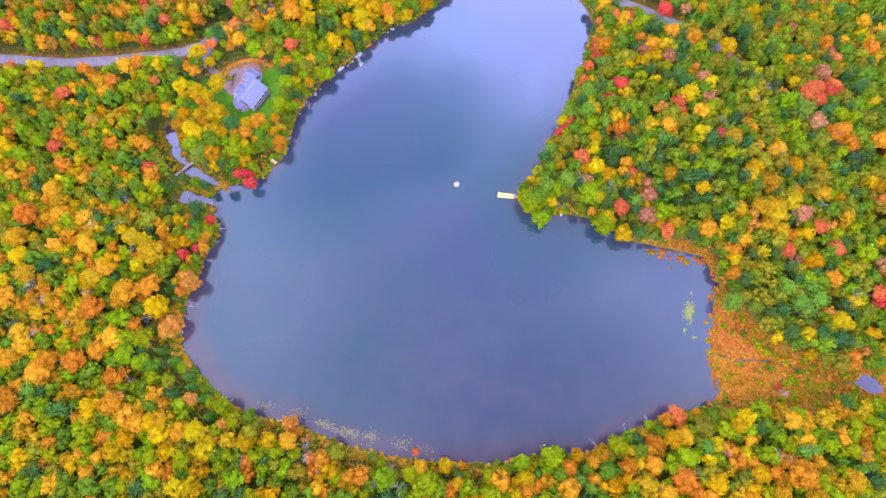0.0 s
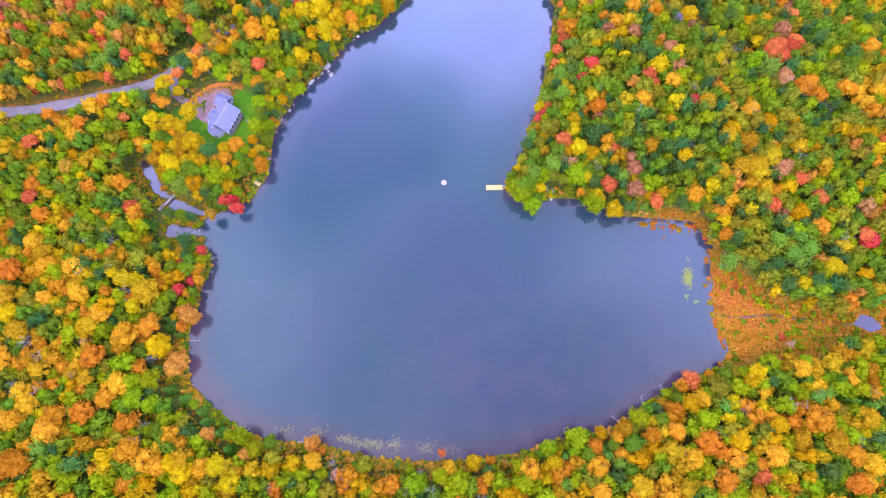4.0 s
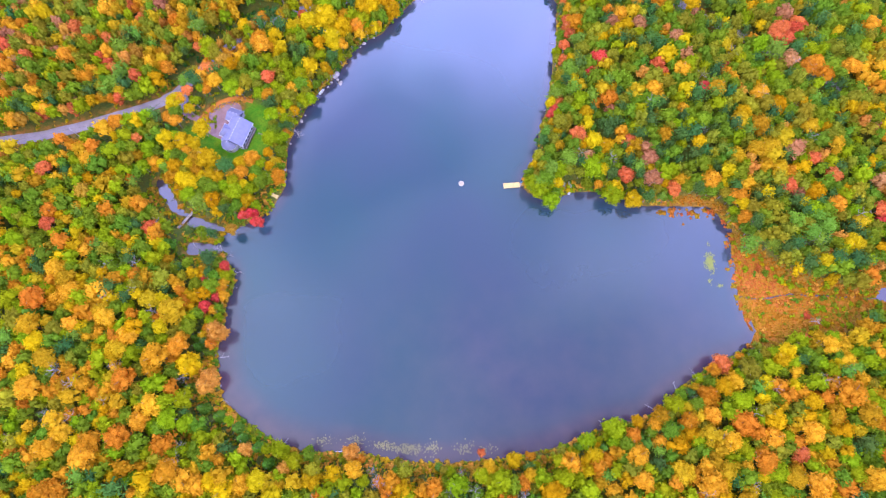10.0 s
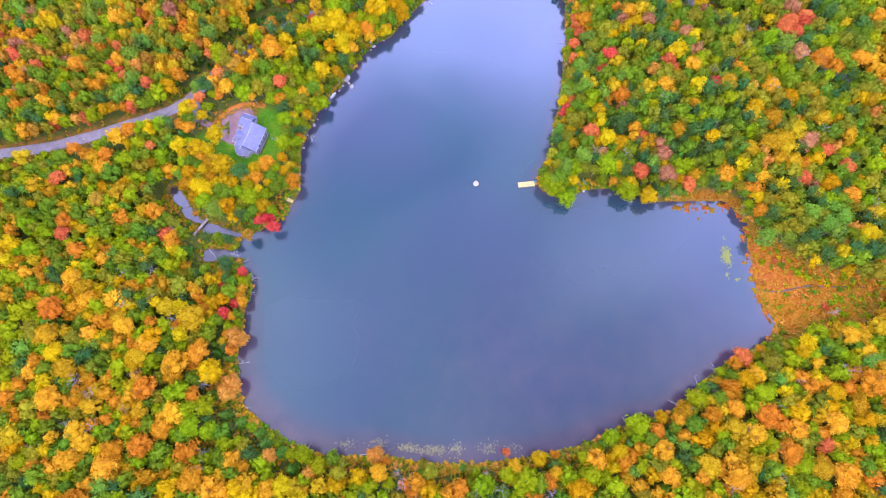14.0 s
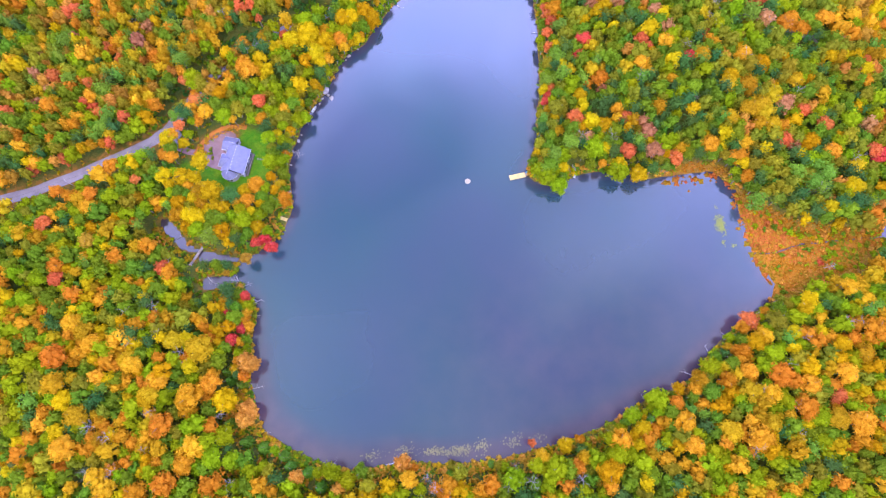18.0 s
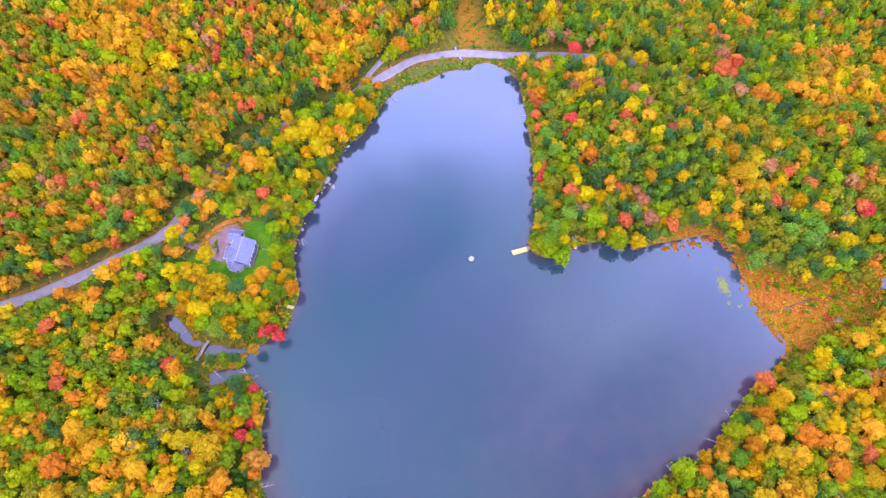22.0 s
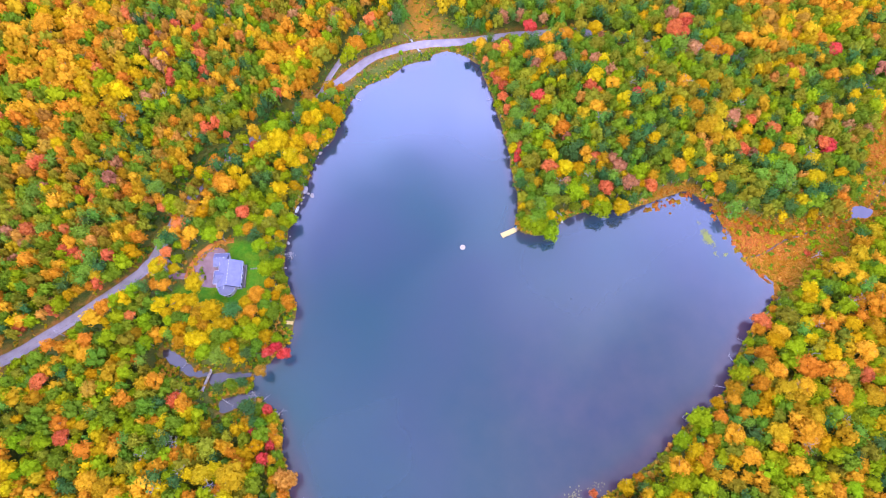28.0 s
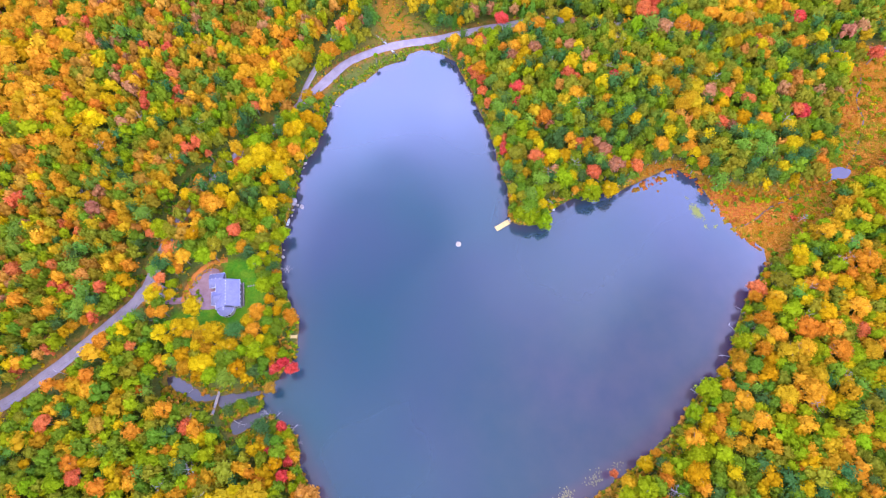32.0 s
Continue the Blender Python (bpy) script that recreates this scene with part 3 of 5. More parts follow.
def conifer(seed, count):
    """A narrow needled crown one unit in radius and 3.2 tall, in drooping whorls."""
    rng = tree_rng(seed)
    h = rng.rand(count) ** 1.4 * 3.0
    whorl = np.round(h * 4.5) / 4.5
    r = (1 - whorl / 3.3) * (0.62 + 0.42 * rng.rand(count))
    ang = rng.rand(count) * 6.283
    p = np.stack([np.cos(ang) * r, np.sin(ang) * r, whorl + 0.15 - 0.22 * r], 1)
    nrm = np.stack([np.cos(ang) * 0.5, np.sin(ang) * 0.5, np.full(count, 0.9)], 1) + 0.35 * rng.normal(size=(count, 3))
    v, t = cards(p, nrm, 0.19 * (0.6 + 0.7 * rng.rand(count)) * (1.15 - whorl / 4.0), rng)
    k = 9
    a = np.arange(k) * 6.283 / k
    cone = np.concatenate([np.stack([np.cos(a) * 0.5, np.sin(a) * 0.5, np.full(k, 0.05)], 1), [[0, 0, 2.7]]])
    ct = np.stack([np.arange(k), (np.arange(k) + 1) % k, np.full(k, k)], 1)
    return np.concatenate([cone, v]), np.concatenate([ct, t + k + 1])


def pine(seed, count):
    """A loose white-pine crown one unit in radius: flat plumes in tiers with gaps between."""
    rng = tree_rng(seed)
    verts, tris, at = [], [], 0
    for i in range(13):
        ang, z = i * 2.4 + rng.rand(), 0.25 + 1.5 * i / 13
        ring = (0.75 - 0.3 * i / 13) * (0.6 + 0.5 * rng.rand())
        c = np.array([math.cos(ang) * ring, math.sin(ang) * ring, z])
        n = count // 13
        d = rng.normal(size=(n, 3)) * np.array([0.26, 0.26, 0.07])
        v, t = cards(c + d, np.array([[0, 0, 1.0]]) + 0.45 * rng.normal(size=(n, 3)), np.full(n, 0.12) * (0.6 + 0.7 * rng.rand(n)), rng)
        verts.append(v), tris.append(t + at)
        at += len(v)
    iv, it = ball(1)
    verts.append(iv * np.array([0.42, 0.42, 0.7]) + np.array([0, 0, 0.85])), tris.append(it + at)
    return np.concatenate(verts), np.concatenate(tris)


def trunk_arrays(height, radius, limbs=4, seed=0):
    """A tapered trunk with a few limbs, as quads."""
    rng = tree_rng(seed)
    verts, faces = [], []

    def limb(a, b, ra, rb, k=6):
        a, b = np.array(a, float), np.array(b, float)
        d = (b - a) / np.linalg.norm(b - a)
        u = np.cross(d, [0.3, 0.9, 0.2])
        u /= np.linalg.norm(u)
        w = np.cross(d, u)
        ang = np.arange(k) * 6.283 / k
        at = sum(len(v) for v in verts)
        ring = np.cos(ang)[:, None] * u + np.sin(ang)[:, None] * w
        verts.append(np.concatenate([a + ring * ra, b + ring * rb]))
        i = np.arange(k)
        faces.append(np.stack([i, (i + 1) % k, (i + 1) % k + k, i + k], 1) + at)
    limb((0, 0, -0.3), (0.02 * height, 0, height * 0.55), radius, radius * 0.6)
    limb((0.02 * height, 0, height * 0.55), (0, 0.02 * height, height), radius * 0.6, radius * 0.15)
    for i in range(limbs):
        ang, z = i * 2.2 + rng.rand(), height * (0.4 + 0.12 * i)
        out = height * (0.22 + 0.1 * rng.rand())
        limb((0.015 * height, 0, z), (math.cos(ang) * out, math.sin(ang) * out, z + out * 0.7), radius * 0.4, radius * 0.08, 5)
    return np.concatenate(verts), np.concatenate(faces)


NAMES = {
    "orange": ("maple_tree", "sugar maple in full orange autumn leaf"), "amber": ("maple_tree", "maple turning amber among the woods"),
    "yellow": ("birch_tree", "birch with bright yellow autumn leaves"), "lime": ("ash_tree", "broad tree with yellow-green leaves"),
    "olive": ("oak_tree", "oak with dull olive green leaves"), "green": ("beech_tree", "broadleaf tree still in green leaf"),
    "deep": ("hemlock_tree", "dark green hemlock under the canopy"), "spruce": ("spruce_tree", "narrow dark green spruce"), "pine": ("pine_tree", "white pine with pale green feathery needles"),
    "red": ("maple_tree", "red maple in scarlet orange leaf"), "crimson": ("maple_tree", "red maple in vivid crimson leaf"),
    "pink": ("maple_tree", "thinning maple with dusky pink leaves"), "russet": ("oak_tree", "oak with russet brown leaves"),
    "salmon": ("maple_tree", "small maple with pale salmon leaves"),
}
CROWNS, TRUNKS = {}, {}


def crown_mesh(kind, i):
    if (kind, i) not in CROWNS:
        if kind == "spruce":
            v, t = conifer(40 + i, 460)
        elif kind in ("deep", "pine"):
            v, t = pine(60 + i, 560)
        else:
            v, t = broadleaf(100 + i * 7 + len(kind), 9 + i, 640, size=0.105)
        CROWNS[kind, i] = mesh_from("crown", v, t, LEAF[kind])
    return CROWNS[kind, i]


def trunk_mesh(i):
    if i not in TRUNKS:
        v, f = trunk_arrays(1.0, 0.026, 5, i)
        TRUNKS[i] = mesh_from("trunk", v, f, BARK)
    return TRUNKS[i]


PLANTED = []          # x, y, radius of every tree
rnd = random.Random(7)


def add_tree(kind, x, y, r, z, area, hem=1.0):
    name, label = NAMES[kind]
    place = {"shore": "on the pond shore", "yard": "beside the lawn"}.get(area, "in the woods")
    root = tagged(new(name), label + ", " + place, "tree", group="trees " + area)
    h = 1.5 * r + 5.0 + rnd.random() * 2
    if kind == "spruce":
        h = r * 3.0 + 0.6
    root.matrix_basis = pose(x, y, z, rnd.uniform(-3, 3), rnd.uniform(-3, 3), rnd.uniform(0, 360))
    i = rnd.randrange(4)
    trunk, crown = new("trunk", trunk_mesh(i)), new("crown", crown_mesh(kind, i))
    for ob in (trunk, crown):
        ob.parent = root
    trunk.matrix_basis = Matrix.Diagonal((h * 0.9, h * 0.9, h * 0.9, 1))
    s = r * rnd.uniform(0.95, 1.1)
    up = 0.9 * hem if kind != "spruce" else 1.0
    crown.matrix_basis = Matrix.Translation((0, 0, h - s * (1.45 if kind != "spruce" else 3.1) * up)) @ Matrix.Diagonal((s, s * rnd.uniform(0.85, 1.1), s * up, 1))
    PLANTED.append((x, y, r))
    return root


CHOSEN = []


def plant(area, kind, places):
    for x, y, r in places:
        CHOSEN.append((area, kind, x, y, r if r < 4 else 4 + 0.62 * (r - 4)))


plant("west", "crimson", [(-107, -23, 3), (-103, -22, 3), (-100, -26, 3)])
plant("west", "red", [(-102, 52, 4), (-143, 42, 3.2), (-152, -31, 4), (-164, 15, 3), (-207, -3, 4), (-199, -32, 3.5), (-190, 60, 3), (-186, 57, 3), (-183, 53, 3), (-141, 69, 3), (-187, 32, 4), (-205, 76, 4), (-226, 57, 4)])
plant("west", "orange", [(-102, 43, 4), (-90, 48, 3.5), (-130, 49, 4.2), (-110, 74, 5.5), (-105, 6, 4.5), (-110, -1, 4), (-92, -2, 4), (-174, 22, 4.5), (-186, 3, 5), (-200, -25, 4), (-146, 38, 3.2)])
plant("west", "yellow", [(-148, 35, 4), (-84, 88, 6), (-75, 91, 7), (-67, 85, 6), (-133, 22, 4.5), (-128, 5, 6.5), (-123, -16, 5), (-141, 14, 4.5), (-144, 2, 4.5), (-135, -7, 5), (-151, 16, 4), (-121, -4, 4), (-123, 59, 4), (-118, 83, 4)])
plant("west", "lime", [(-86, 56, 4.5), (-112, -11, 5), (-105, -9, 4.5), (-97, -8, 4), (-80, 43, 3.5), (-160, 1, 3.5)])
plant("west", "russet", [(-186, -14, 4.5), (-112, -30, 3), (-127, 62, 4)])
plant("east", "crimson", [(72, 68, 4.5), (122, 49, 3), (134, 62, 2.5), (206, -15, 5), (67, 60, 3.5)])
plant("east", "red", [(100, 63, 4), (102, 58, 3.5), (58, 24, 4.5), (81, 3, 4.5), (105, -3, 4), (84, 21, 3.5), (174, 90, 4), (178, 88, 3), (174, 106, 4), (174, 13, 4), (183, 4, 4.5), (161, -1, 4), (216, 38, 3), (203, -13, 4), (162, 82, 5), (165, 85, 4.5)])
plant("east", "pink", [(95, 2, 5), (166, 18, 5), (110, 78, 4), (92, 87, 4.5), (79, 90, 4), (93, 12, 4.5), (167, 67, 4.5)])
plant("east", "orange", [(111, 59, 4), (75, 45, 5), (179, 64, 6), (184, 58, 5), (214, 64, 5), (183, -10, 4.5), (60, 93, 4.5), (83, 94, 4.5), (214, 90, 5), (222, 85, 5), (124, 2, 5), (97, 49, 4.5)])
plant("east", "amber", [(148, 30, 6), (154, 15, 6), (160, 23, 6), (150, 9, 5), (128, 48, 5), (173, 29, 5), (145, 17, 5)])
plant("east", "yellow", [(174, -4, 5), (63, 36, 4), (73, 81, 3.5), (86, 87, 4), (120, 99, 5), (66, 21, 5), (73, 18, 4.5), (76, -4, 5), (86, -9, 4.5), (71, 6, 3.5), (187, -29, 5), (159, 42, 4), (141, 36, 4)])
plant("eastshore", "crimson", [(45.5, 37, 2.4), (48, 41, 2.5)])
plant("eastshore", "red", [(57, 85, 3), (50, 45, 3), (55.5, 96, 2.6)])
plant("peninsula", "lime", [(40, -5, 5), (35, -1, 4), (45, -10, 5), (49, 5, 5.5), (65, 7, 6), (76, -6, 5)])
plant("southwest", "crimson", [(-115, -64, 2.6), (-119, -69, 2.9), (-121, -56, 2.4), (-113, -49, 2.4)])
plant("southwest", "salmon", [(-112, -80, 5.5), (-113, -102, 5), (-114, -105, 4), (-74, -139, 3.5), (-92, -132, 3.5), (-46, -131, 3.5)])
plant("southwest", "orange", [(-189, -54, 6), (-180, -65, 6), (-196, -69, 7), (-161, -76, 5), (-151, -84, 5), (-136, -93, 7), (-149, -104, 6), (-128, -88, 4.5), (-147, -128, 6), (-158, -130, 6), (-176, -133, 7), (-160, -136, 7), (-123, -141, 7), (-116, -145, 6), (-91, -146, 6), (-135, -114, 5), (-140, -121, 5), (-176, -122, 5), (-171, -127, 5), (-172, -151, 8), (-9, -145, 5), (-27, -143, 5), (-189, -108, 6), (-168, -150, 7)])
plant("southwest", "amber", [(-132, -72, 7), (-144, -67, 5), (-184, -95, 6), (-154, -90, 5), (-138, -98, 5), (-196, -81, 6), (-184, -58, 5), (-164, -73, 5)])
plant("southwest", "yellow", [(-123, -96, 6), (-137, -79, 4), (-104, -145, 4), (-62, -144, 5), (-85, -144, 5), (-98, -148, 5), (-78, -150, 5), (-155, -92, 4), (-190, -88, 5)])
plant("southwest", "lime", [(-122, -111, 5), (-127, -120, 5), (1, -144, 6), (-77, -131, 4.5), (-70, -136, 4), (-40, -143, 3)])
plant("southeast", "red", [(121, -88, 4.5), (149, -126, 4), (12, -130, 2)])
plant("southeast", "orange", [(125, -96, 5), (113, -101, 4), (103, -113, 4), (127, -114, 6), (109, -139, 7), (80, -139, 5), (50, -133, 6), (79, -129, 5.5), (174, -100, 7), (170, -79, 4.5), (189, -113, 6), (195, -116, 6), (155, -117, 6), (134, -130, 6), (138, -120, 5), (179, -135, 6), (189, -125, 6), (154, -139, 7), (120, -122, 5), (192, -124, 5), (113, -111, 4)])
plant("southeast", "amber", [(112, -120, 6), (98, -135, 5), (166, -109, 5), (180, -108, 6), (196, -98, 5), (91, -112, 4.5), (145, -136, 5)])
plant("southeast", "yellow", [(140, -112, 5.5), (148, -86, 4), (139, -96, 4), (157, -104, 4), (26, -133, 3.5), (42, -145, 6)])
plant("southeast", "lime", [(98, -107, 5), (71, -119, 5.5), (58, -124, 5), (20, -141, 6), (47, -139, 6), (137, -134, 5), (199, -101, 5), (127, -104, 5)])
plant("northwest", "orange", [(-174, 220, 7), (-162, 230, 7), (-156, 215, 7), (-156, 199, 6), (-180, 195, 8), (-163, 187, 7), (-181, 173, 6), (-180, 153, 5), (-159, 222, 6), (-151, 194, 6), (-140, 217, 6), (-176, 234, 7), (-126, 213, 6), (-55, 146, 5), (-66, 146, 5), (-55, 124, 5), (-41, 133, 6), (-34, 139, 5), (-16, 143, 6), (-17, 135, 5), (-67, 138, 5), (-7, 135, 4), (-108, 71, 6)])
plant("northwest", "red", [(-103, 166, 3), (-68, 122, 3.5), (-101, 103, 2.5), (-88, 92, 2.5), (-134, 56, 4), (-159, 162, 4), (-194, 112, 4)])
plant("northwest", "yellow", [(-185, 120, 4.5), (-136, 183, 5), (-167, 153, 4.5), (-172, 202, 5), (-165, 140, 5), (-44, 104, 6), (-40, 99, 5), (-51, 99, 6), (-57, 99, 5), (-76, 89, 7), (-71, 79, 6), (-83, 87, 6), (-17, 153, 5), (-64, 86, 5)])
plant("northwest", "lime", [(-138, 184, 4), (-158, 148, 5), (-76, 98, 5), (-137, 70, 5)])
plant("northeast", "crimson", [(87, 119, 4), (248, 40, 5)])
plant("northeast", "red", [(161, 80, 5), (167, 78, 4), (173, 86, 4), (70, 112, 4), (63, 111, 3.5), (272, -1, 5), (55, 107, 3), (56, 90, 3.4), (54, 78, 3.2), (53, 69, 3)])
plant("northeast", "orange", [(176, 62, 6), (199, 64, 5), (92, 105, 5), (102, 101, 5), (56, 119, 4), (149, 46, 5)])
plant("northeast", "amber", [(152, 18, 6), (139, 32, 5), (137, 14, 5), (157, 7, 5)])
plant("southwest", "spruce", [(-121, -106, 3.0), (-115, -115, 3.0), (-107.5, -118.5, 3.0), (-98.5, -123, 3.0), (-96, -127.5, 3.0), (-88.5, -131, 3.0), (-83, -138, 3.0), (-123, -83, 2.5), (-117, -89.5, 2.5), (-122, -87, 2.3)])
plant("southwest", "lime", [(-101, -120, 2.2), (-83, -131, 2.4), (-74, -134, 2.4), (-107, -126.5, 2.2)])
plant("west", "deep", [(-132, -32, 2.8), (-121, -33, 2.6)])
plant("west", "green", [(-126.5, -32, 2.9)])
plant("north", "spruce", [(-34, 118.5, 2.3), (-31.5, 121, 1.8), (-16, 127, 1.4)])
plant("north", "lime", [(8.5, 131, 1.5)])
plant("north", "salmon", [(-28, 127, 2.8)])
plant("north", "yellow", [(50.5, 130, 2.6)])
plant("east", "pine", [(60, 80, 4.5), (57, 50, 4.2), (48, 48, 3.5), (158, 70, 6), (55, 61, 4), (140, -31, 4), (54, 10, 4.5)])
plant("peninsula", "pine", [(45, 5, 4.5), (38, -2, 4)])
plant("hill", "pine", [(-198, 94, 5), (-179, 65, 5), (-197, 73, 5), (-141, 79, 5), (-176, 51, 5), (-180, 43, 4.5)])
plant("east", "pine", [(167.5, -26, 5.0), (161, -20, 4.5), (176, -22, 4.5), (151, -31, 3.5)])

# the listed places are those of the tree tops; keep them off the road and the water
pts = np.array([c[2:4] for c in CHOSEN], float)
ground_z = rest(pts)
off = line_distance(pts, ROAD_LINE)[0]
fork_gap = dict(zip([c[2:4] for c in CHOSEN], line_distance(pts, FORK_LINE)[0]))
pool_gap = dict(zip([c[2:4] for c in CHOSEN], np.min([signed(pts, loop) for loop in POOL_LOOPS], 0)))
for (area, kind, x, y, r), z, o in zip(CHOSEN, ground_z, off):
    need = 1.5 if (-146 < x < -46 or 66 < x < 255) else 5.0
    if o > need and pool_gap[(x, y)] > 1.0 and fork_gap[(x, y)] > 2.5 + 0.6 * r and math.hypot(x - 55, y + 1) > 7.5 and math.hypot(x + 95, y + 12) > 5.5:
        add_tree(kind, x, y, r, max(z, 0.2), area, 1.5 if z < 1.6 else 1.0)

# ---- the woods: filled in between ----
MIXES = {
    "south": (("orange", 18), ("amber", 10), ("yellow", 13), ("lime", 24), ("green", 21), ("olive", 10), ("deep", 6), ("pine", 2), ("spruce", 2)),
    "east": (("green", 36), ("olive", 24), ("lime", 11), ("deep", 16), ("yellow", 6), ("amber", 5), ("orange", 4), ("salmon", 2), ("pink", 3), ("pine", 5), ("spruce", 3)),
    "west": (("green", 27), ("lime", 25), ("yellow", 13), ("deep", 8), ("olive", 13), ("orange", 11), ("amber", 7), ("pine", 3), ("spruce", 3)),
    "hill": (("olive", 22), ("green", 20), ("amber", 13), ("orange", 13), ("red", 3), ("russet", 12), ("lime", 12), ("deep", 7), ("yellow", 3), ("salmon", 3), ("pink", 3), ("pine", 5)),
    "grove": (("orange", 36), ("amber", 22), ("yellow", 8), ("lime", 12), ("green", 12), ("olive", 6), ("russet", 10)),
}
WARM = ("orange", "amber", "yellow", "russet", "salmon", "red", "pink")
GROVES = [(-172, 172, 38, 46), (-52, 143, 26, 30), (238, 66, 40, 20)]


def wood_of(x, y):
    if y < -55 and (x < -100 or y < -90 or x > 120):
        return "south"
    if any(((x - cx) / rx) ** 2 + ((y - cy) / ry) ** 2 < 1 for cx, cy, rx, ry in GROVES):
        return "grove"
    if -0.55 * x + 0.83 * y > 128 and x < 10:
        return "hill"
    return "west" if x < 0 else "east"


TALL = {"south": 1.15, "east": 1.4, "west": 1.3, "hill": 1.75, "grove": 1.35}
SIZES = {"south": (2.7, 4.7), "east": (2.6, 4.4), "west": (2.5, 4.3), "hill": (2.3, 3.8), "grove": (3.2, 5.3)}
VIEW = [(-290, 40), (-225, -80), (-210, -160), (-165, -200), (120, -200), (168, -190), (232, -115), (335, 20), (330, 172), (60, 218), (-190, 312), (-290, 258)]


def fill_places():
    """Places for trees, no two too near each other."""
    rng = random.Random(21)
    cell, grid = 6.0, {}

    def put(x, y, r):
        grid.setdefault((int(x // cell), int(y // cell)), []).append((x, y, r))
    for x, y, r in PLANTED:
        put(x, y, r * (1.8 if r in (3.0, 2.5, 2.3) and y < -80 else 1.0))
    n = 130000
    q = np.array([(rng.uniform(-305, 345), rng.uniform(-200, 330)) for _ in range(n)])
    ok = inside(q, VIEW)
    q = q[ok]
    d = signed(q, SHORE)
    ok = d > 0.6
    hidden = ((q[:, 0] > -152) & (q[:, 0] < -46)) | ((q[:, 0] > 66) & (q[:, 0] < 255))
    r, place = line_distance(q, ROAD_LINE)
    i = np.clip(place.astype(int), 0, len(ROAD_LINE) - 2)
    below = np.cross(ROAD_LINE[i + 1] - ROAD_LINE[i], q - ROAD_LINE[i]) < 0
    ok &= r > np.where((q[:, 0] > 46) & (q[:, 0] < 100) & below, 8.5, np.where(hidden, np.where((q[:, 0] > 66) & (q[:, 0] < 132), 4.6, np.where(below | (q[:, 0] > 0), 1.8, 8.2)), np.where(below & (q[:, 0] < -146), 9.5, 5.0)))
    ok &= line_distance(q, FORK_LINE)[0] > 4.2
    for loop, gap in ((MARSH_LOOP, 0.0), (BOG_LOOP, 0.2), (MEADOW_LOOP, 0.0), (LAWN_LOOP, 1.2), (YARD_LOOP, 3.2), (LAY_BY_LOOP, 2.0)):
        ok &= signed(q, loop) > gap
    ok &= ~((q[:, 1] < -125) & (q[:, 0] > -75) & (q[:, 0] < 45) & (d < 9.5) & (np.sin(q[:, 0] * 0.33) > -0.62))
    ok &= ~((q[:, 1] < -93) & (q[:, 0] < -78) & (d < 10.5))
    for loop in POOL_LOOPS:
        ok &= signed(q, loop) > 5.0
    ok &= ~((abs(q[:, 0] + 117) < 13) & (abs(q[:, 1] - 24) < 17))
    ok &= ~((q[:, 1] > 108) & (q[:, 0] > -30) & (q[:, 0] < 46) & (d < 16))
    for cx, cy, rx, ry in ((-119, -101, 8.5, 11), (-122, -128, 7, 5), (-86, -138, 7, 4.5), (55, -1, 6, 6), (-96, -12, 6.5, 7), (32, 1, 3, 3), (-75, 53, 3, 3), (-69, 61, 3, 3)):
        ok &= ((q[:, 0] - cx) / rx) ** 2 + ((q[:, 1] - cy) / ry) ** 2 > 1
    q, d = q[ok], d[ok]
    made = []
    for (x, y), far in zip(q, d):
        w = wood_of(x, y)
        lo, hi = SIZES[w]
        r = rng.uniform(lo, hi)
        if far < 5:
            r = rng.uniform(1.7, 3.5)
        i, j = int(x // cell), int(y // cell)
        clear = True
        for a in (-2, -1, 0, 1, 2):
            for b in (-2, -1, 0, 1, 2):
                for px, py, pr in grid.get((i + a, j + b), ()):
                    if (px - x) ** 2 + (py - y) ** 2 < (0.555 * (pr + r)) ** 2:
                        clear = False
                        break
                if not clear:
                    break
            if not clear:
                break
        if clear:
            put(x, y, r)
            names, weights = zip(*MIXES[w])
            drift = math.exp(1.1 * noise.noise((x / 34, y / 34, 4.0)))      # kinds stand in drifts
            weights = [k * drift if n_ in WARM else k for n_, k in zip(names, weights)]
            made.append((x, y, r, rng.choices(names, weights)[0], far))
    return made


FILL = fill_places()
z_fill = rest(np.array([p[:2] for p in FILL]))


def near_edge(p):
    x, y, r, kind, far = p
    return far < 9 or (abs(x + 118) < 34 and abs(y - 16) < 36)


single = [i for i, p in enumerate(FILL) if near_edge(p)][:520]
for i in single:
    x, y, r, kind, far = FILL[i]
    add_tree(kind, x, y, r, z_fill[i], "shore" if far < 9 else "yard", 1.5 if far < 5 else 1.0)

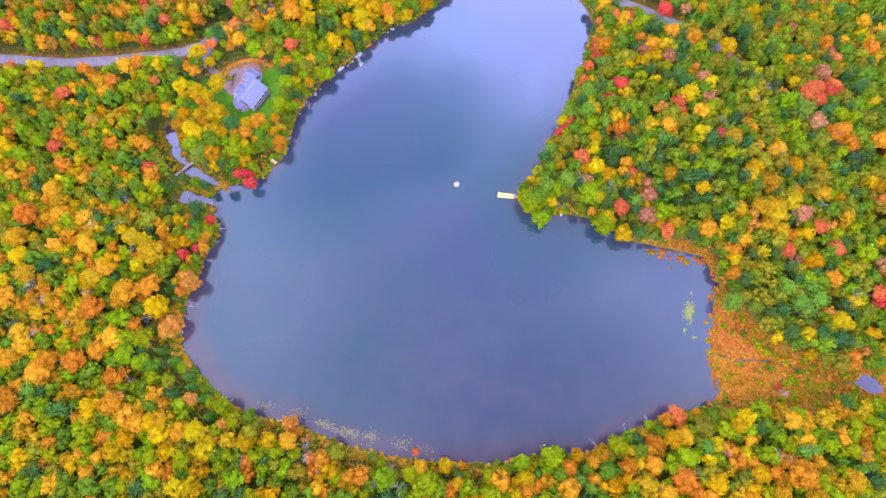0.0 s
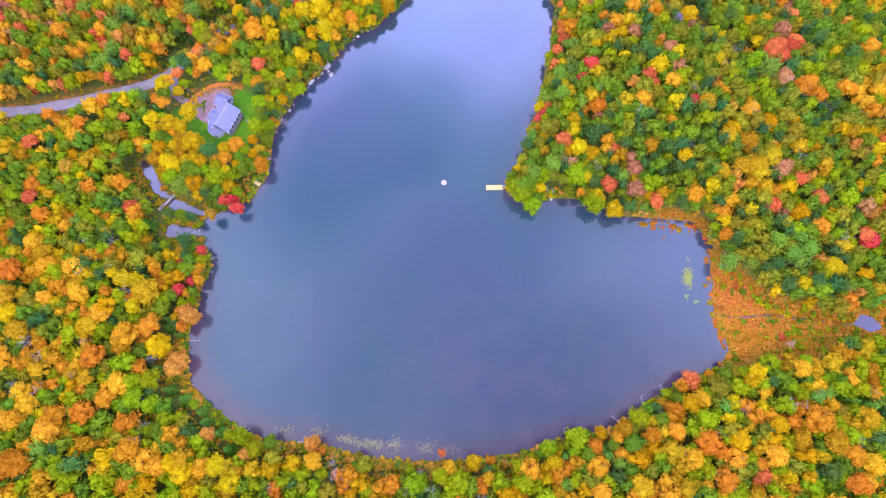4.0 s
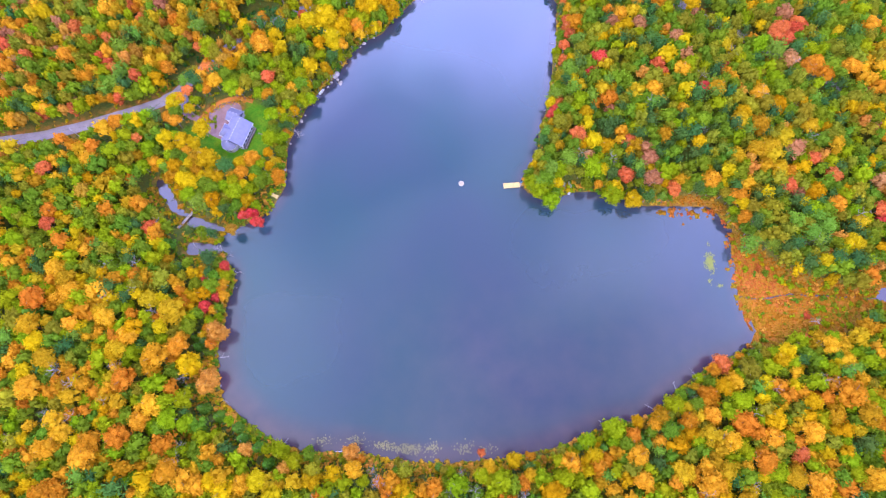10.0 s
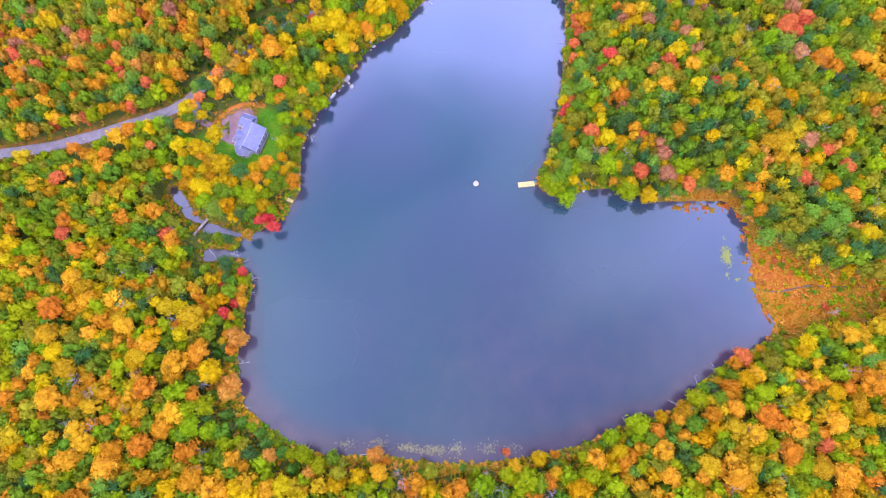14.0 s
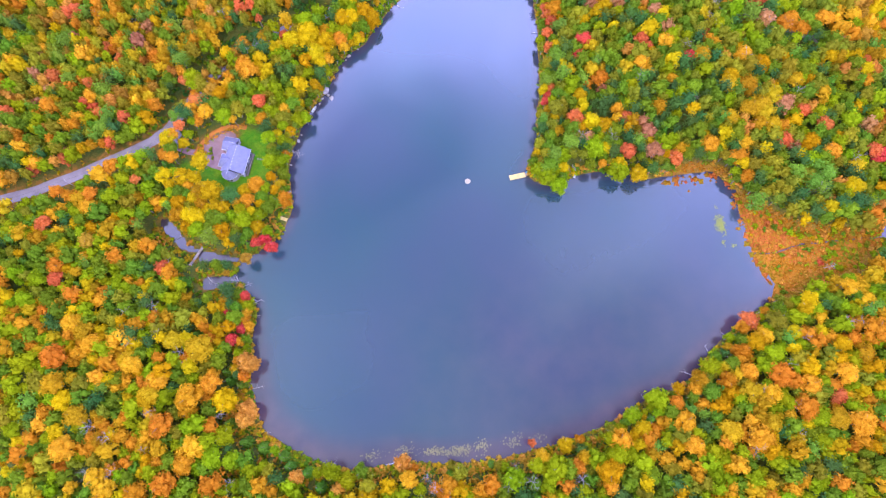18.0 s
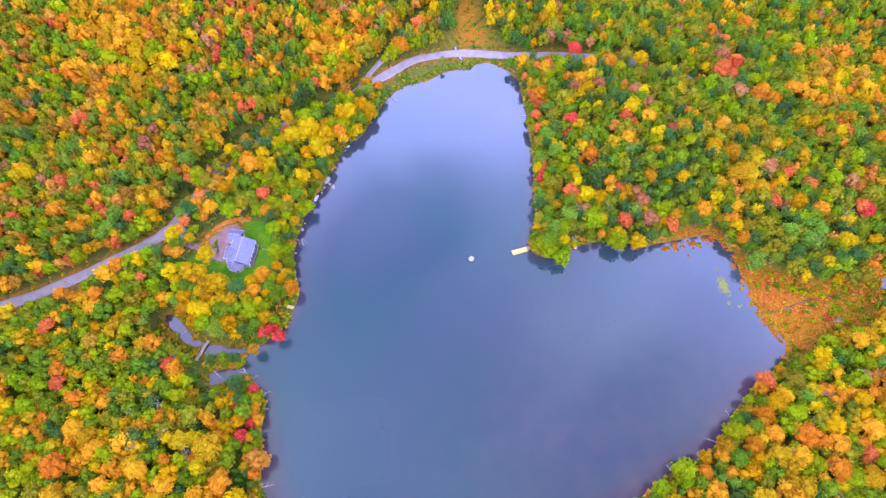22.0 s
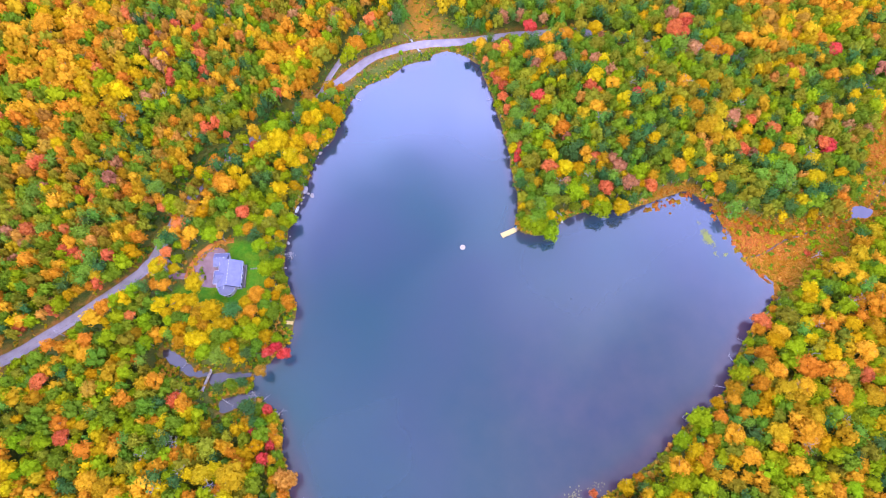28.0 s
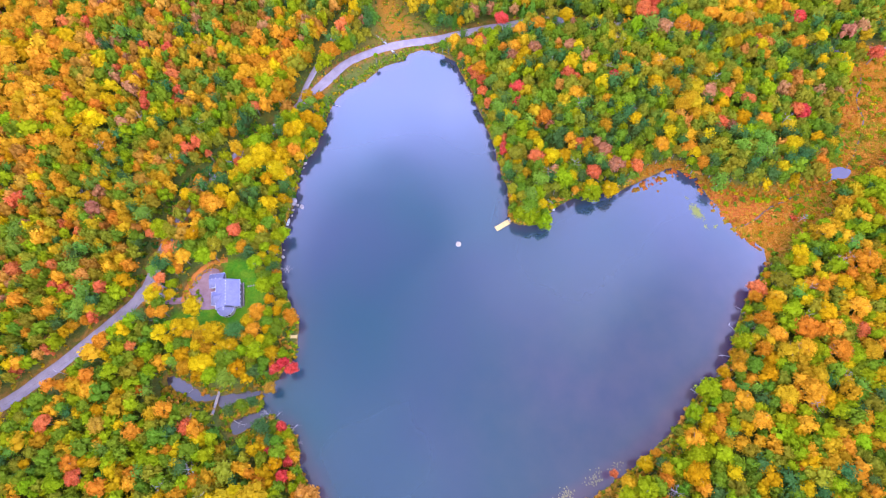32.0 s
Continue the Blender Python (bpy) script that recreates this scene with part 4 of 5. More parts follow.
# the rest of the woods, joined
KINDS = list(LEAF)
SMALL = {}
for kind in KINDS:
    SMALL[kind] = [conifer(300 + i, 200) if kind == "spruce" else pine(340 + i, 260) if kind in ("deep", "pine") else broadleaf(400 + i * 5 + len(kind), 6 + i % 2, 200, size=0.15) for i in range(8)]
FAR_CROWNS = {k: [broadleaf(500 + i * 3 + len(k), 6, 130, size=0.19) for i in range(5)] for k in KINDS if k not in ("spruce", "deep", "pine")}
tones = []
parts_v, parts_t, parts_m, at = [], [], [], 0
one = set(single)
rng = tree_rng(5)
for i, (x, y, r, kind, far) in enumerate(FILL):
    if i in one:
        continue
    v, t = SMALL[kind][rng.randint(8)]
    if kind in FAR_CROWNS and (y > 150 or x > 250 or x < -235):
        v, t = FAR_CROWNS[kind][rng.randint(5)]
    a = rng.rand() * 6.283
    c, s = math.cos(a) * r * 1.08, math.sin(a) * r * 1.08
    v = v * np.array([rng.uniform(0.82, 1.2), rng.uniform(0.82, 1.2), 1.0])
    up = r * (TALL[wood_of(x, y)] * rng.uniform(0.85, 1.2) if kind != "spruce" else 1.0)
    h = 1.45 * up + 3.0 + rng.rand() * 3
    base = z_fill[i] + (h - 1.45 * up if kind != "spruce" else 0.5)
    parts_v.append(np.stack([x + v[:, 0] * c - v[:, 1] * s, y + v[:, 0] * s + v[:, 1] * c, base + v[:, 2] * up], 1))
    parts_t.append(t + at)
    parts_m.append(np.full(len(t), KINDS.index(kind)))
    tones.append(np.full(len(v), rng.rand()))
    at += len(v)
woods = new("woods", mesh_from("woods", np.concatenate(parts_v), np.concatenate(parts_t), [LEAF[k] for k in KINDS], np.concatenate(parts_m)))
float_attribute(woods.data, "tree_tone", np.concatenate(tones))
tagged(woods, "dense mixed woods in orange, yellow and green autumn leaf", "woods", kind="stuff")



# ---- building helpers ----
def part(name, bm, mat, parent, label="", m=None, smooth_faces=False):
    """Links a bmesh as one mesh object under a thing or a part."""
    me = bpy.data.meshes.new(name)
    bm.to_mesh(me)
    bm.free()
    me.materials.append(mat)
    if smooth_faces:
        me.polygons.foreach_set("use_smooth", np.ones(len(me.polygons), bool))
    ob = new(name, me)
    ob.parent = parent
    if m is not None:
        ob.matrix_basis = m
    if label:
        ob["label"] = label
    return ob


def shared(name, me, parent, m):
    ob = new(name, me)
    ob.parent = parent
    ob.matrix_basis = m
    return ob


def box(sx, sy, sz, x=0.0, y=0.0, z=0.0, bevel=0.0):
    bm = bmesh.new()
    bmesh.ops.create_cube(bm, size=1.0)
    bmesh.ops.scale(bm, vec=(sx, sy, sz), verts=bm.verts)
    if bevel:
        bmesh.ops.bevel(bm, geom=bm.edges[:], offset=bevel, segments=1, affect="EDGES")
    bmesh.ops.translate(bm, vec=(x, y, z), verts=bm.verts)
    return bm


def mesh_of(bm, name, mat):
    me = bpy.data.meshes.new(name)
    bm.to_mesh(me)
    bm.free()
    me.materials.append(mat)
    return me


def tube(points, radii, k=7, closed_ends=True):
    """A tapered tube along points."""
    bm = bmesh.new()
    rings = []
    pts = [Vector(p) for p in points]
    for i, p in enumerate(pts):
        d = (pts[min(i + 1, len(pts) - 1)] - pts[max(i - 1, 0)]).normalized()
        u = d.cross(Vector((0.31, 0.22, 0.93))).normalized()
        w = d.cross(u)
        rings.append([bm.verts.new(p + (u * math.cos(a) + w * math.sin(a)) * radii[i]) for a in (j * 6.2832 / k for j in range(k))])
    for a, b in zip(rings, rings[1:]):
        for j in range(k):
            bm.faces.new((a[j], a[(j + 1) % k], b[(j + 1) % k], b[j]))
    if closed_ends:
        bm.faces.new(rings[0][::-1])
        bm.faces.new(rings[-1])
    return bm


def z_at(x, y):
    return float(rest([[x, y]])[0])


# ---- the swim raft ----
raft = tagged(new("swim_raft"), "round white swim raft floating on the pond", "swim raft")
bm = bmesh.new()
ring = []
for i in range(40):
    a = i * 6.2832 / 40
    ring.append([bm.verts.new(((1.45 + 0.24 * math.cos(b)) * math.cos(a), (1.45 + 0.24 * math.cos(b)) * math.sin(a), 0.2 + 0.24 * math.sin(b))) for b in (j * 6.2832 / 10 for j in range(10))])
for i in range(40):
    for j in range(10):
        bm.faces.new((ring[i][j], ring[(i + 1) % 40][j], ring[(i + 1) % 40][(j + 1) % 10], ring[i][(j + 1) % 10]))
part("float_ring", bm, WHITE, raft, "white float ring", smooth_faces=True)
bm = bmesh.new()
bmesh.ops.create_cone(bm, cap_ends=True, segments=40, radius1=1.36, radius2=1.33, depth=0.12)
part("deck", bm, surface("raft_deck", (0.25, 0.205, 0.125), (0.28, 0.23, 0.145), 0.8, 0.8), raft, "cream deck", Matrix.Translation((0, 0, 0.34)))
for s in (-0.22, 0.22):
    part("ladder_rail", tube([(s, 1.4, 0.2), (s, 1.55, 0.75), (s, 1.8, 0.7), (s, 1.85, -0.3)], [0.03] * 4), STEEL, raft)
part("ladder_rung", tube([(-0.22, 1.83, 0.15), (0.22, 1.83, 0.15)], [0.025] * 2), STEEL, raft)
raft.matrix_basis = pose(0.2, 0.2, 0) @ Matrix.Diagonal((0.86, 0.86, 1, 1))


# ---- docks ----
def plank_dock(name, label, length, width, m, mat, board=0.3, top=0.55, posts=3):
    """A dock on posts: boards across two beams."""
    root = tagged(new(name), label, "dock")
    n = int(length / board)
    me = mesh_of(box(board * 0.95, width, 0.06, bevel=0.012), "board", mat)
    for i in range(n):
        shared("board", me, root, pose(-length / 2 + board * (i + 0.5), rnd.uniform(-0.02, 0.02), top, 0, 0, rnd.uniform(-0.3, 0.3)))
    for s in (-1, 1):
        part("beam", box(length * 0.98, 0.14, 0.22, 0, s * (width / 2 - 0.3), top - 0.15), OLD_PLANK, root)
    post = mesh_of(tube([(0, 0, -2.4), (0, 0, top + 0.25)], [0.11, 0.10], 8), "post", OLD_PLANK)
    for i in range(posts):
        for s in (-1, 1):
            shared("post", post, root, pose(-length / 2 + 0.3 + i * (length - 0.6) / (posts - 1), s * (width / 2 + 0.1), 0))
    root.matrix_basis = m
    return root


plank_dock("wooden_dock", "pale yellow wooden dock reaching out from the point", 8.6, 2.8, pose(26.2, -0.15, 0, 0, 0, 6.5), PLANK)
plank_dock("landing_stage", "small pale yellow landing stage on a sandy bank", 3.6, 1.7, pose(-94.9, -9.7, 0.4, 0, 0, -25), PLANK, posts=2)
plank_dock("gangway", "short grey gangway between dock and shore", 3.0, 1.2, pose(31.9, 0.5, 0.02, 0, 0, 8), OLD_PLANK, posts=2)
plank_dock("boat_landing", "narrow white boat landing at the wooded shore", 4.6, 1.1, pose(56.2, -2.4, 0, 0, 0, 62), surface("white_boards", (0.40, 0.38, 0.40), (0.44, 0.42, 0.44), 1.0, 0.7, pieces=0.06), posts=2)
plank_dock("landing_step", "short pale yellow plank step beside the landing stage", 1.3, 1.0, pose(-97.0, -8.7, 0.75, 0, 0, 65), PLANK, posts=2)


def rowboat(name, label, length, width, m, hull_mat, inner_mat):
    """An open boat: hull with a pointed bow, rim, two benches."""
    root = tagged(new(name), label, "boat")
    for part_name, inset, mat, low in (("hull", 0.0, hull_mat, -0.28), ("inside", 0.08, inner_mat, -0.18)):
        bm = bmesh.new()
        rows = []
        for i in range(11):
            s = i / 10
            w = width / 2 * (math.sin(math.pi * (0.16 + 0.84 * s)) ** 0.55 if s < 1 else 0.02) - inset
            w = max(w, 0.02)
            y = length * (s - 0.5) * (1 - inset * 0.6)
            rise = 0.16 * s ** 3
            rows.append([bm.verts.new(p) for p in ((-w, y, 0.32 + rise), (-w * 0.82, y, low * 0.3), (-w * 0.4, y, low), (w * 0.4, y, low), (w * 0.82, y, low * 0.3), (w, y, 0.32 + rise))])
        for a, b in zip(rows, rows[1:]):
            for j in range(5):
                bm.faces.new((a[j], a[j + 1], b[j + 1], b[j]))
        bm.faces.new(rows[0][::-1])
        part(part_name, bm, mat, root, smooth_faces=False)
    for y in (-0.22, 0.14):
        part("bench", box(width * 0.86, 0.26, 0.05, 0, length * y, 0.16), OLD_PLANK, root)
    root.matrix_basis = m
    return root


BOAT_GREY = surface("grey_boat_inside", (0.45, 0.48, 0.50), (0.52, 0.54, 0.56), 1.0, 0.6)
rowboat("rowboat", "white rowboat pulled up at the wooded bank", 4.4, 1.8, pose(-76.4, 51.4, max(z_at(-76.4, 51.4), 0) + 0.3, 0, 0, -35), WHITE, BOAT_GREY)
rowboat("rowboat", "small blue boat beside the landing", 4.2, 1.7, pose(53.2, 0.6, z_at(53.2, 0.6) + 0.45, 0, 0, 25), BLUE, surface("blue_boat_inside", (0.06, 0.24, 0.50), (0.08, 0.28, 0.55), 1.0, 0.5))
rowboat("rowboat", "second blue boat with pale inside on the bank", 3.6, 1.5, pose(55.8, 0.9, z_at(55.8, 0.9) + 0.45, 0, 0, 15), surface("sky_blue_hull", (0.30, 0.55, 0.78), (0.36, 0.60, 0.82), 1.0, 0.4), WHITE)
rowboat("kayak", "narrow blue kayak beside the dock", 3.2, 0.9, pose(32.2, 1.9, max(z_at(32.2, 1.9), 0) + 0.35, 0, 0, -70), BLUE, BLUE)


def boulder(x, y, r, z, seed, label):
    bm = bmesh.new()
    bmesh.ops.create_icosphere(bm, subdivisions=3, radius=1.0)
    for v in bm.verts:
        n = 1 + 0.28 * noise.noise(v.co * 1.2 + Vector((seed, 0, 0))) + 0.1 * noise.noise(v.co * 3.5 + Vector((0, seed, 0)))
        v.co = Vector((v.co.x * n, v.co.y * n * 0.72, v.co.z * n * 0.55))
    ob = new("boulder", mesh_of(bm, "boulder", STONE))
    ob.matrix_basis = pose(x, y, z, 0, 0, seed * 47) @ Matrix.Diagonal((r, r, r, 1))
    return tagged(ob, label, "boulder", group="boulders along the shore")


for i, (x, y, r) in enumerate([(-69.8, 61.8, 2.3), (-66.8, 57.2, 1.5), (-68.6, 59.3, 1.0), (-71.8, 57.5, 0.9), (-73.5, 54.6, 0.8), (-85.8, 33.6, 1.1), (-84.0, 37.0, 0.7), (-55.8, 82.6, 1.2),
                               (-57.5, 80.2, 0.7), (-91.0, -1.4, 0.9), (-90.4, 20.2, 0.8), (-113.6, -90.4, 1.0), (-91.5, 5.0, 0.9), (-88.8, 27.8, 0.7), (-50.6, 86.5, 0.8)]):
    boulder(x, y, r, max(z_at(x, y), -0.25) + r * 0.18, i + 1, "pale grey boulder at the water's edge")

# ---- culvert stones on both sides of the road ----
for (x0, y0), (x1, y1), n in (((16.8, 150.5), (19.6, 142.6), 7), ((20.6, 134.6), (23.4, 126.4), 8)):
    for i in range(n):
        s = (i + 0.5) / n
        x, y = x0 + (x1 - x0) * s + rnd.uniform(-0.6, 0.6), y0 + (y1 - y0) * s
        ob = boulder(x, y, rnd.uniform(0.25, 0.5), z_at(x, y) + 0.08, 30 + i + n, "pale stone lining a culvert beside the road")
for y, x in ((142.9, 19.3), (134.2, 20.8)):
    pipe = tagged(new("culvert_pipe"), "grey steel culvert pipe under the road bank", "pipe")
    bm = bmesh.new()
    bmesh.ops.create_cone(bm, cap_ends=False, segments=16, radius1=0.5, radius2=0.5, depth=2.4)
    part("barrel", bm, STEEL, pipe, m=pose(0, 0, 0, 90, 0, 0))
    part("headwall", box(2.2, 0.25, 0.9, 0, 0.9 if y > 140 else -0.9, 0.35, 0.04), STONE, pipe)
    pipe.matrix_basis = pose(x, y, z_at(x, y) + 0.15, 0, 0, 12)

# ---- footbridge over the inlet ----
bridge = tagged(new("footbridge"), "weathered grey plank footbridge over the narrow inlet", "bridge")
me = mesh_of(box(0.28, 1.25, 0.07, bevel=0.012), "plank", OLD_PLANK)
for i in range(36):
    shared("plank", me, bridge, pose(-5.4 + i * 0.305, rnd.uniform(-0.03, 0.03), 0.95, 0, 0, rnd.uniform(-0.8, 0.8)))
for s in (-1, 1):
    part("stringer", tube([(-5.5, s * 0.5, 0.75), (5.5, s * 0.5, 0.75)], [0.16, 0.14], 8), OLD_PLANK, bridge)
for x in (-5.2, 5.2):
    part("sill", box(0.5, 1.9, 0.6, x, 0, 0.4), OLD_PLANK, bridge)
bridge.matrix_basis = pose(-138.6, -24.2, 0.2, 0, 0, 54.5)


# ---- the house ----
HOUSE = Matrix.Translation((-117.5, 22.5, 2.65)) @ pose(0, 0, 0, 0, 0, -17)
house = tagged(new("house"), "grey-roofed house with several gables on a lawn", "house")
house.matrix_basis = HOUSE


def prism(x0, x1, y0, y1, eave, ridge, along, over=0.45, hip0=0.0, hip1=0.0, thick=0.18):
    """A pitched roof with overhang and thickness; hips cut its ends back."""
    bm = bmesh.new()
    slope = ridge - eave
    half = ((x1 - x0) if along == "y" else (y1 - y0)) / 2
    drop = slope / half * over
    x0, x1, y0, y1 = x0 - over, x1 + over, y0 - over, y1 + over
    e = eave - drop
    shells = []
    for dz in (0.0, -thick):
        if along == "y":
            mid = (x0 + x1) / 2
            p = [(x0, y0, e), (x1, y0, e), (x1, y1, e), (x0, y1, e), (mid, y0 + hip0, ridge), (mid, y1 - hip1, ridge)]
            f = [(1, 2, 5, 4), (3, 0, 4, 5), (0, 1, 4), (2, 3, 5)]
        else:
            mid = (y0 + y1) / 2
            p = [(x0, y0, e), (x1, y0, e), (x1, y1, e), (x0, y1, e), (x0 + hip0, mid, ridge), (x1 - hip1, mid, ridge)]
            f = [(0, 1, 5, 4), (2, 3, 4, 5), (3, 0, 4), (1, 2, 5)]
        vs = [bm.verts.new((a, b, c + dz)) for a, b, c in p]
        shells.append(vs)
        for q_ in f:
            order = q_ if dz == 0 else q_[::-1]
            bm.faces.new([vs[k] for k in order])
    a, b = shells
    for i in range(4):
        j = (i + 1) % 4
        bm.faces.new((a[i], b[i], b[j], a[j]))
    return bm


def block(x0, x1, y0, y1, eave, ridge, along, **kw):
    wall = box(x1 - x0, y1 - y0, eave + 0.6, (x0 + x1) / 2, (y0 + y1) / 2, (eave + 0.6) / 2 - 0.6)
    part("wall", wall, SIDING, house)
    roof = part("roof", prism(x0, x1, y0, y1, eave, ridge, along, **kw), ROOF, house)
    o = 0.45
    for args in ((x1 - x0 + 2 * o, 0.08, 0.2, (x0 + x1) / 2, y0 - o - 0.05), (x1 - x0 + 2 * o, 0.08, 0.2, (x0 + x1) / 2, y1 + o + 0.05),
                 (0.08, y1 - y0 + 2 * o, 0.2, x0 - o - 0.05, (y0 + y1) / 2), (0.08, y1 - y0 + 2 * o, 0.2, x1 + o + 0.05, (y0 + y1) / 2)):
        half = ((x1 - x0) if along == "y" else (y1 - y0)) / 2
        e = eave - (ridge - eave) / half * o - 0.05
        part("fascia", box(args[0], args[1], args[2], args[3], args[4], e), TRIM, roof)
    return roof


main_roof = block(-4.6, 6.4, -6.0, 7.2, 4.6, 7.9, "y")
block(-8.2, -1.4, 6.0, 12.4, 3.6, 5.9, "x", hip0=0.6)


def bay(cx, cy, r, eave, ridge, back):
    """A rounded bay: seven wall faces under a fan of roof panels that rise to a short ridge."""
    wall, roof = bmesh.new(), bmesh.new()
    rim = [(cx + r * math.cos(a), cy + r * math.sin(a)) for a in (math.pi + math.pi * k / 8 for k in range(9))]
    low = [wall.verts.new((x, y, -0.6)) for x, y in rim]
    top = [wall.verts.new((x, y, eave)) for x, y in rim]
    for k in range(8):
        wall.faces.new((low[k], low[k + 1], top[k + 1], top[k]))
    part("wall", wall, SIDING, house)
    wide = [(cx + (x - cx) * 1.1, cy + (y - cy) * 1.1) for x, y in rim]
    skins = []
    for dz in (0.0, -0.18):
        edge = [roof.verts.new((x, y, eave - 0.15 + dz)) for x, y in wide]
        peak, end = roof.verts.new((cx, cy - 0.6, ridge + dz)), roof.verts.new((cx, back, ridge + dz))
        left, right = roof.verts.new((wide[0][0], back, eave - 0.15 + dz)), roof.verts.new((wide[-1][0], back, eave - 0.15 + dz))
        for k in range(8):
            roof.faces.new((edge[k], edge[k + 1], peak))
        roof.faces.new((edge[0], peak, end, left))
        roof.faces.new((edge[-1], right, end, peak))
        skins.append([left] + edge + [right])
    for k in range(10):
        roof.faces.new((skins[0][k], skins[1][k], skins[1][k + 1], skins[0][k + 1]))
    ob = part("roof", roof, ROOF, house)
    for a, b in zip(wide, wide[1:]):
        mid, ln = ((a[0] + b[0]) / 2, (a[1] + b[1]) / 2), math.hypot(b[0] - a[0], b[1] - a[1])
        part("fascia", box(ln, 0.07, 0.2), TRIM, ob, m=pose(mid[0], mid[1] - 0.02, eave - 0.24, 0, 0, math.degrees(math.atan2(b[1] - a[1], b[0] - a[0]))))


bay(-0.4, -6.2, 3.9, 4.0, 6.9, -3.0)
block(-7.0, -0.5, -3.6, 2.6, 4.2, 7.0, "x", hip0=2.2)
# white vent caps along the main ridge
cap = mesh_of(box(0.34, 0.34, 0.2, bevel=0.04), "ridge_vent", TRIM)
for i in range(8):
    shared("ridge_vent", cap, main_roof, pose(0.9, -5.4 + i * 1.7, 7.98))
for i in range(3):
    shared("ridge_vent", cap, main_roof, pose(-6.4 + i * 1.8, 9.2, 5.98))
for i in range(3):
    shared("ridge_vent", cap, main_roof, pose(-0.4, -7.9 + i * 0.9, 6.98))


def window(x, y, z, w, h, side):
    """A window proud of the wall; side is the wall's outward direction in degrees."""
    m = pose(x, y, z, 0, 0, side)
    frame_ob = part("window", box(w + 0.2, 0.1, h + 0.2), TRIM, house, "white-framed window", m)
    part("pane", box(w, 0.04, h, 0, -0.06, 0), PANE, frame_ob)


for y in (-4.4, -2.0, 0.4, 2.8, 5.2):
    window(6.45, y, 2.6, 1.4, 1.6, 90)
for a in (-112, -90, -68):
    window(-0.4 + 3.92 * math.cos(radians(a)), -6.2 + 3.92 * math.sin(radians(a)), 2.2, 1.1, 1.5, a + 90)
for x in (4.4, 5.6):
    window(x, -6.05, 2.4, 0.9, 1.5, 0)
window(-7.05, -0.5, 2.4, 1.6, 1.5, -90)
part("garage_door", box(0.08, 4.6, 2.3, -8.25, 9.2, 1.2), TRIM, house, "white garage door")
# deck on the lake side with posts and rail; its dark colour paints the wall's shadow
part("deck", box(1.5, 12.5, 0.2, 7.25, 0.6, 0.9), surface("deck_shade_tone", (0.07, 0.06, 0.06), (0.10, 0.09, 0.09), 1.0), house, "wooden deck coloured dark as if in shade")
for i in range(6):
    part("deck_post", box(0.12, 0.12, 2.6, 7.9, -5.3 + i * 2.36, 0.6), OLD_PLANK, house)
part("deck_rail", box(0.1, 12.4, 0.1, 7.9, 0.6, 1.92), OLD_PLANK, house)
part("deck_rail", box(0.06, 12.4, 0.06, 7.9, 0.6, 1.45), OLD_PLANK, house)
# path stones from the deck to the shore
for i in range(6):
    x, y = -106.8 + i * 1.25, 24.6 - 0.25 * i
    ob = new("stepping_stone", mesh_of(box(1.0, 0.8, 0.14, bevel=0.05), "stepping_stone", STONE))
    ob.matrix_basis = pose(x, y, z_at(x, y) + 0.05, 0, 0, 20 * i)
    tagged(ob, "flat pale stepping stone set in the lawn", "stepping stone", group="garden path")

# ---- utility poles and line along the road ----
POLES = [(-236, 8), (-197, 17.5), (-159.5, 28.5), (-135, 55), (-108, 84)]
tops = []
for i, (x, y) in enumerate(POLES):
    z = z_at(x, y)
    pole = tagged(new("utility_pole"), "grey wooden utility pole carrying cables beside the road", "utility pole", group="poles along the road")
    part("shaft", tube([(0, 0, -0.5), (0, 0, 9.6)], [0.16, 0.11], 8), DEADWOOD, pole)
    part("crossarm", box(0.12, 2.2, 0.12, 0, 0, 9.0), DEADWOOD, pole)
    for s in (-0.95, 0, 0.95):
        part("insulator", tube([(0, s, 9.05), (0, s, 9.3)], [0.06, 0.04], 6), TRIM, pole)
    if i == 2:
        part("transformer", tube([(0.35, 0, 7.4), (0.35, 0, 8.5)], [0.28, 0.28], 12), STEEL, pole, "pale grey transformer drum")
    pole.matrix_basis = pose(x, y, z, 0, 0, 25)
    tops.append(Vector((x, y, z + 9.3)))
for a, b in zip(tops, tops[1:]):
    pts_ = [a.lerp(b, s / 8) - Vector((0, 0, 1.2 * (1 - (2 * s / 8 - 1) ** 2))) for s in range(9)]
    ob = new("power_line", mesh_of(tube(pts_, [0.03] * 9, 5), "power_line", WIRE))
    tagged(ob, "thin black power line sagging between poles", "cable", group="power line spans")


# ---- fallen and bare trees ----
def log_tube(a, b, r, bend=0.3, mat=None):
    a, b = Vector(a), Vector(b)
    side = (b - a).cross(Vector((0, 0, 1))).normalized() * bend
    return tube([a, a.lerp(b, 0.35) + side, a.lerp(b, 0.7) + side * 0.6, b], [r, r * 0.8, r * 0.55, r * 0.15], 7)


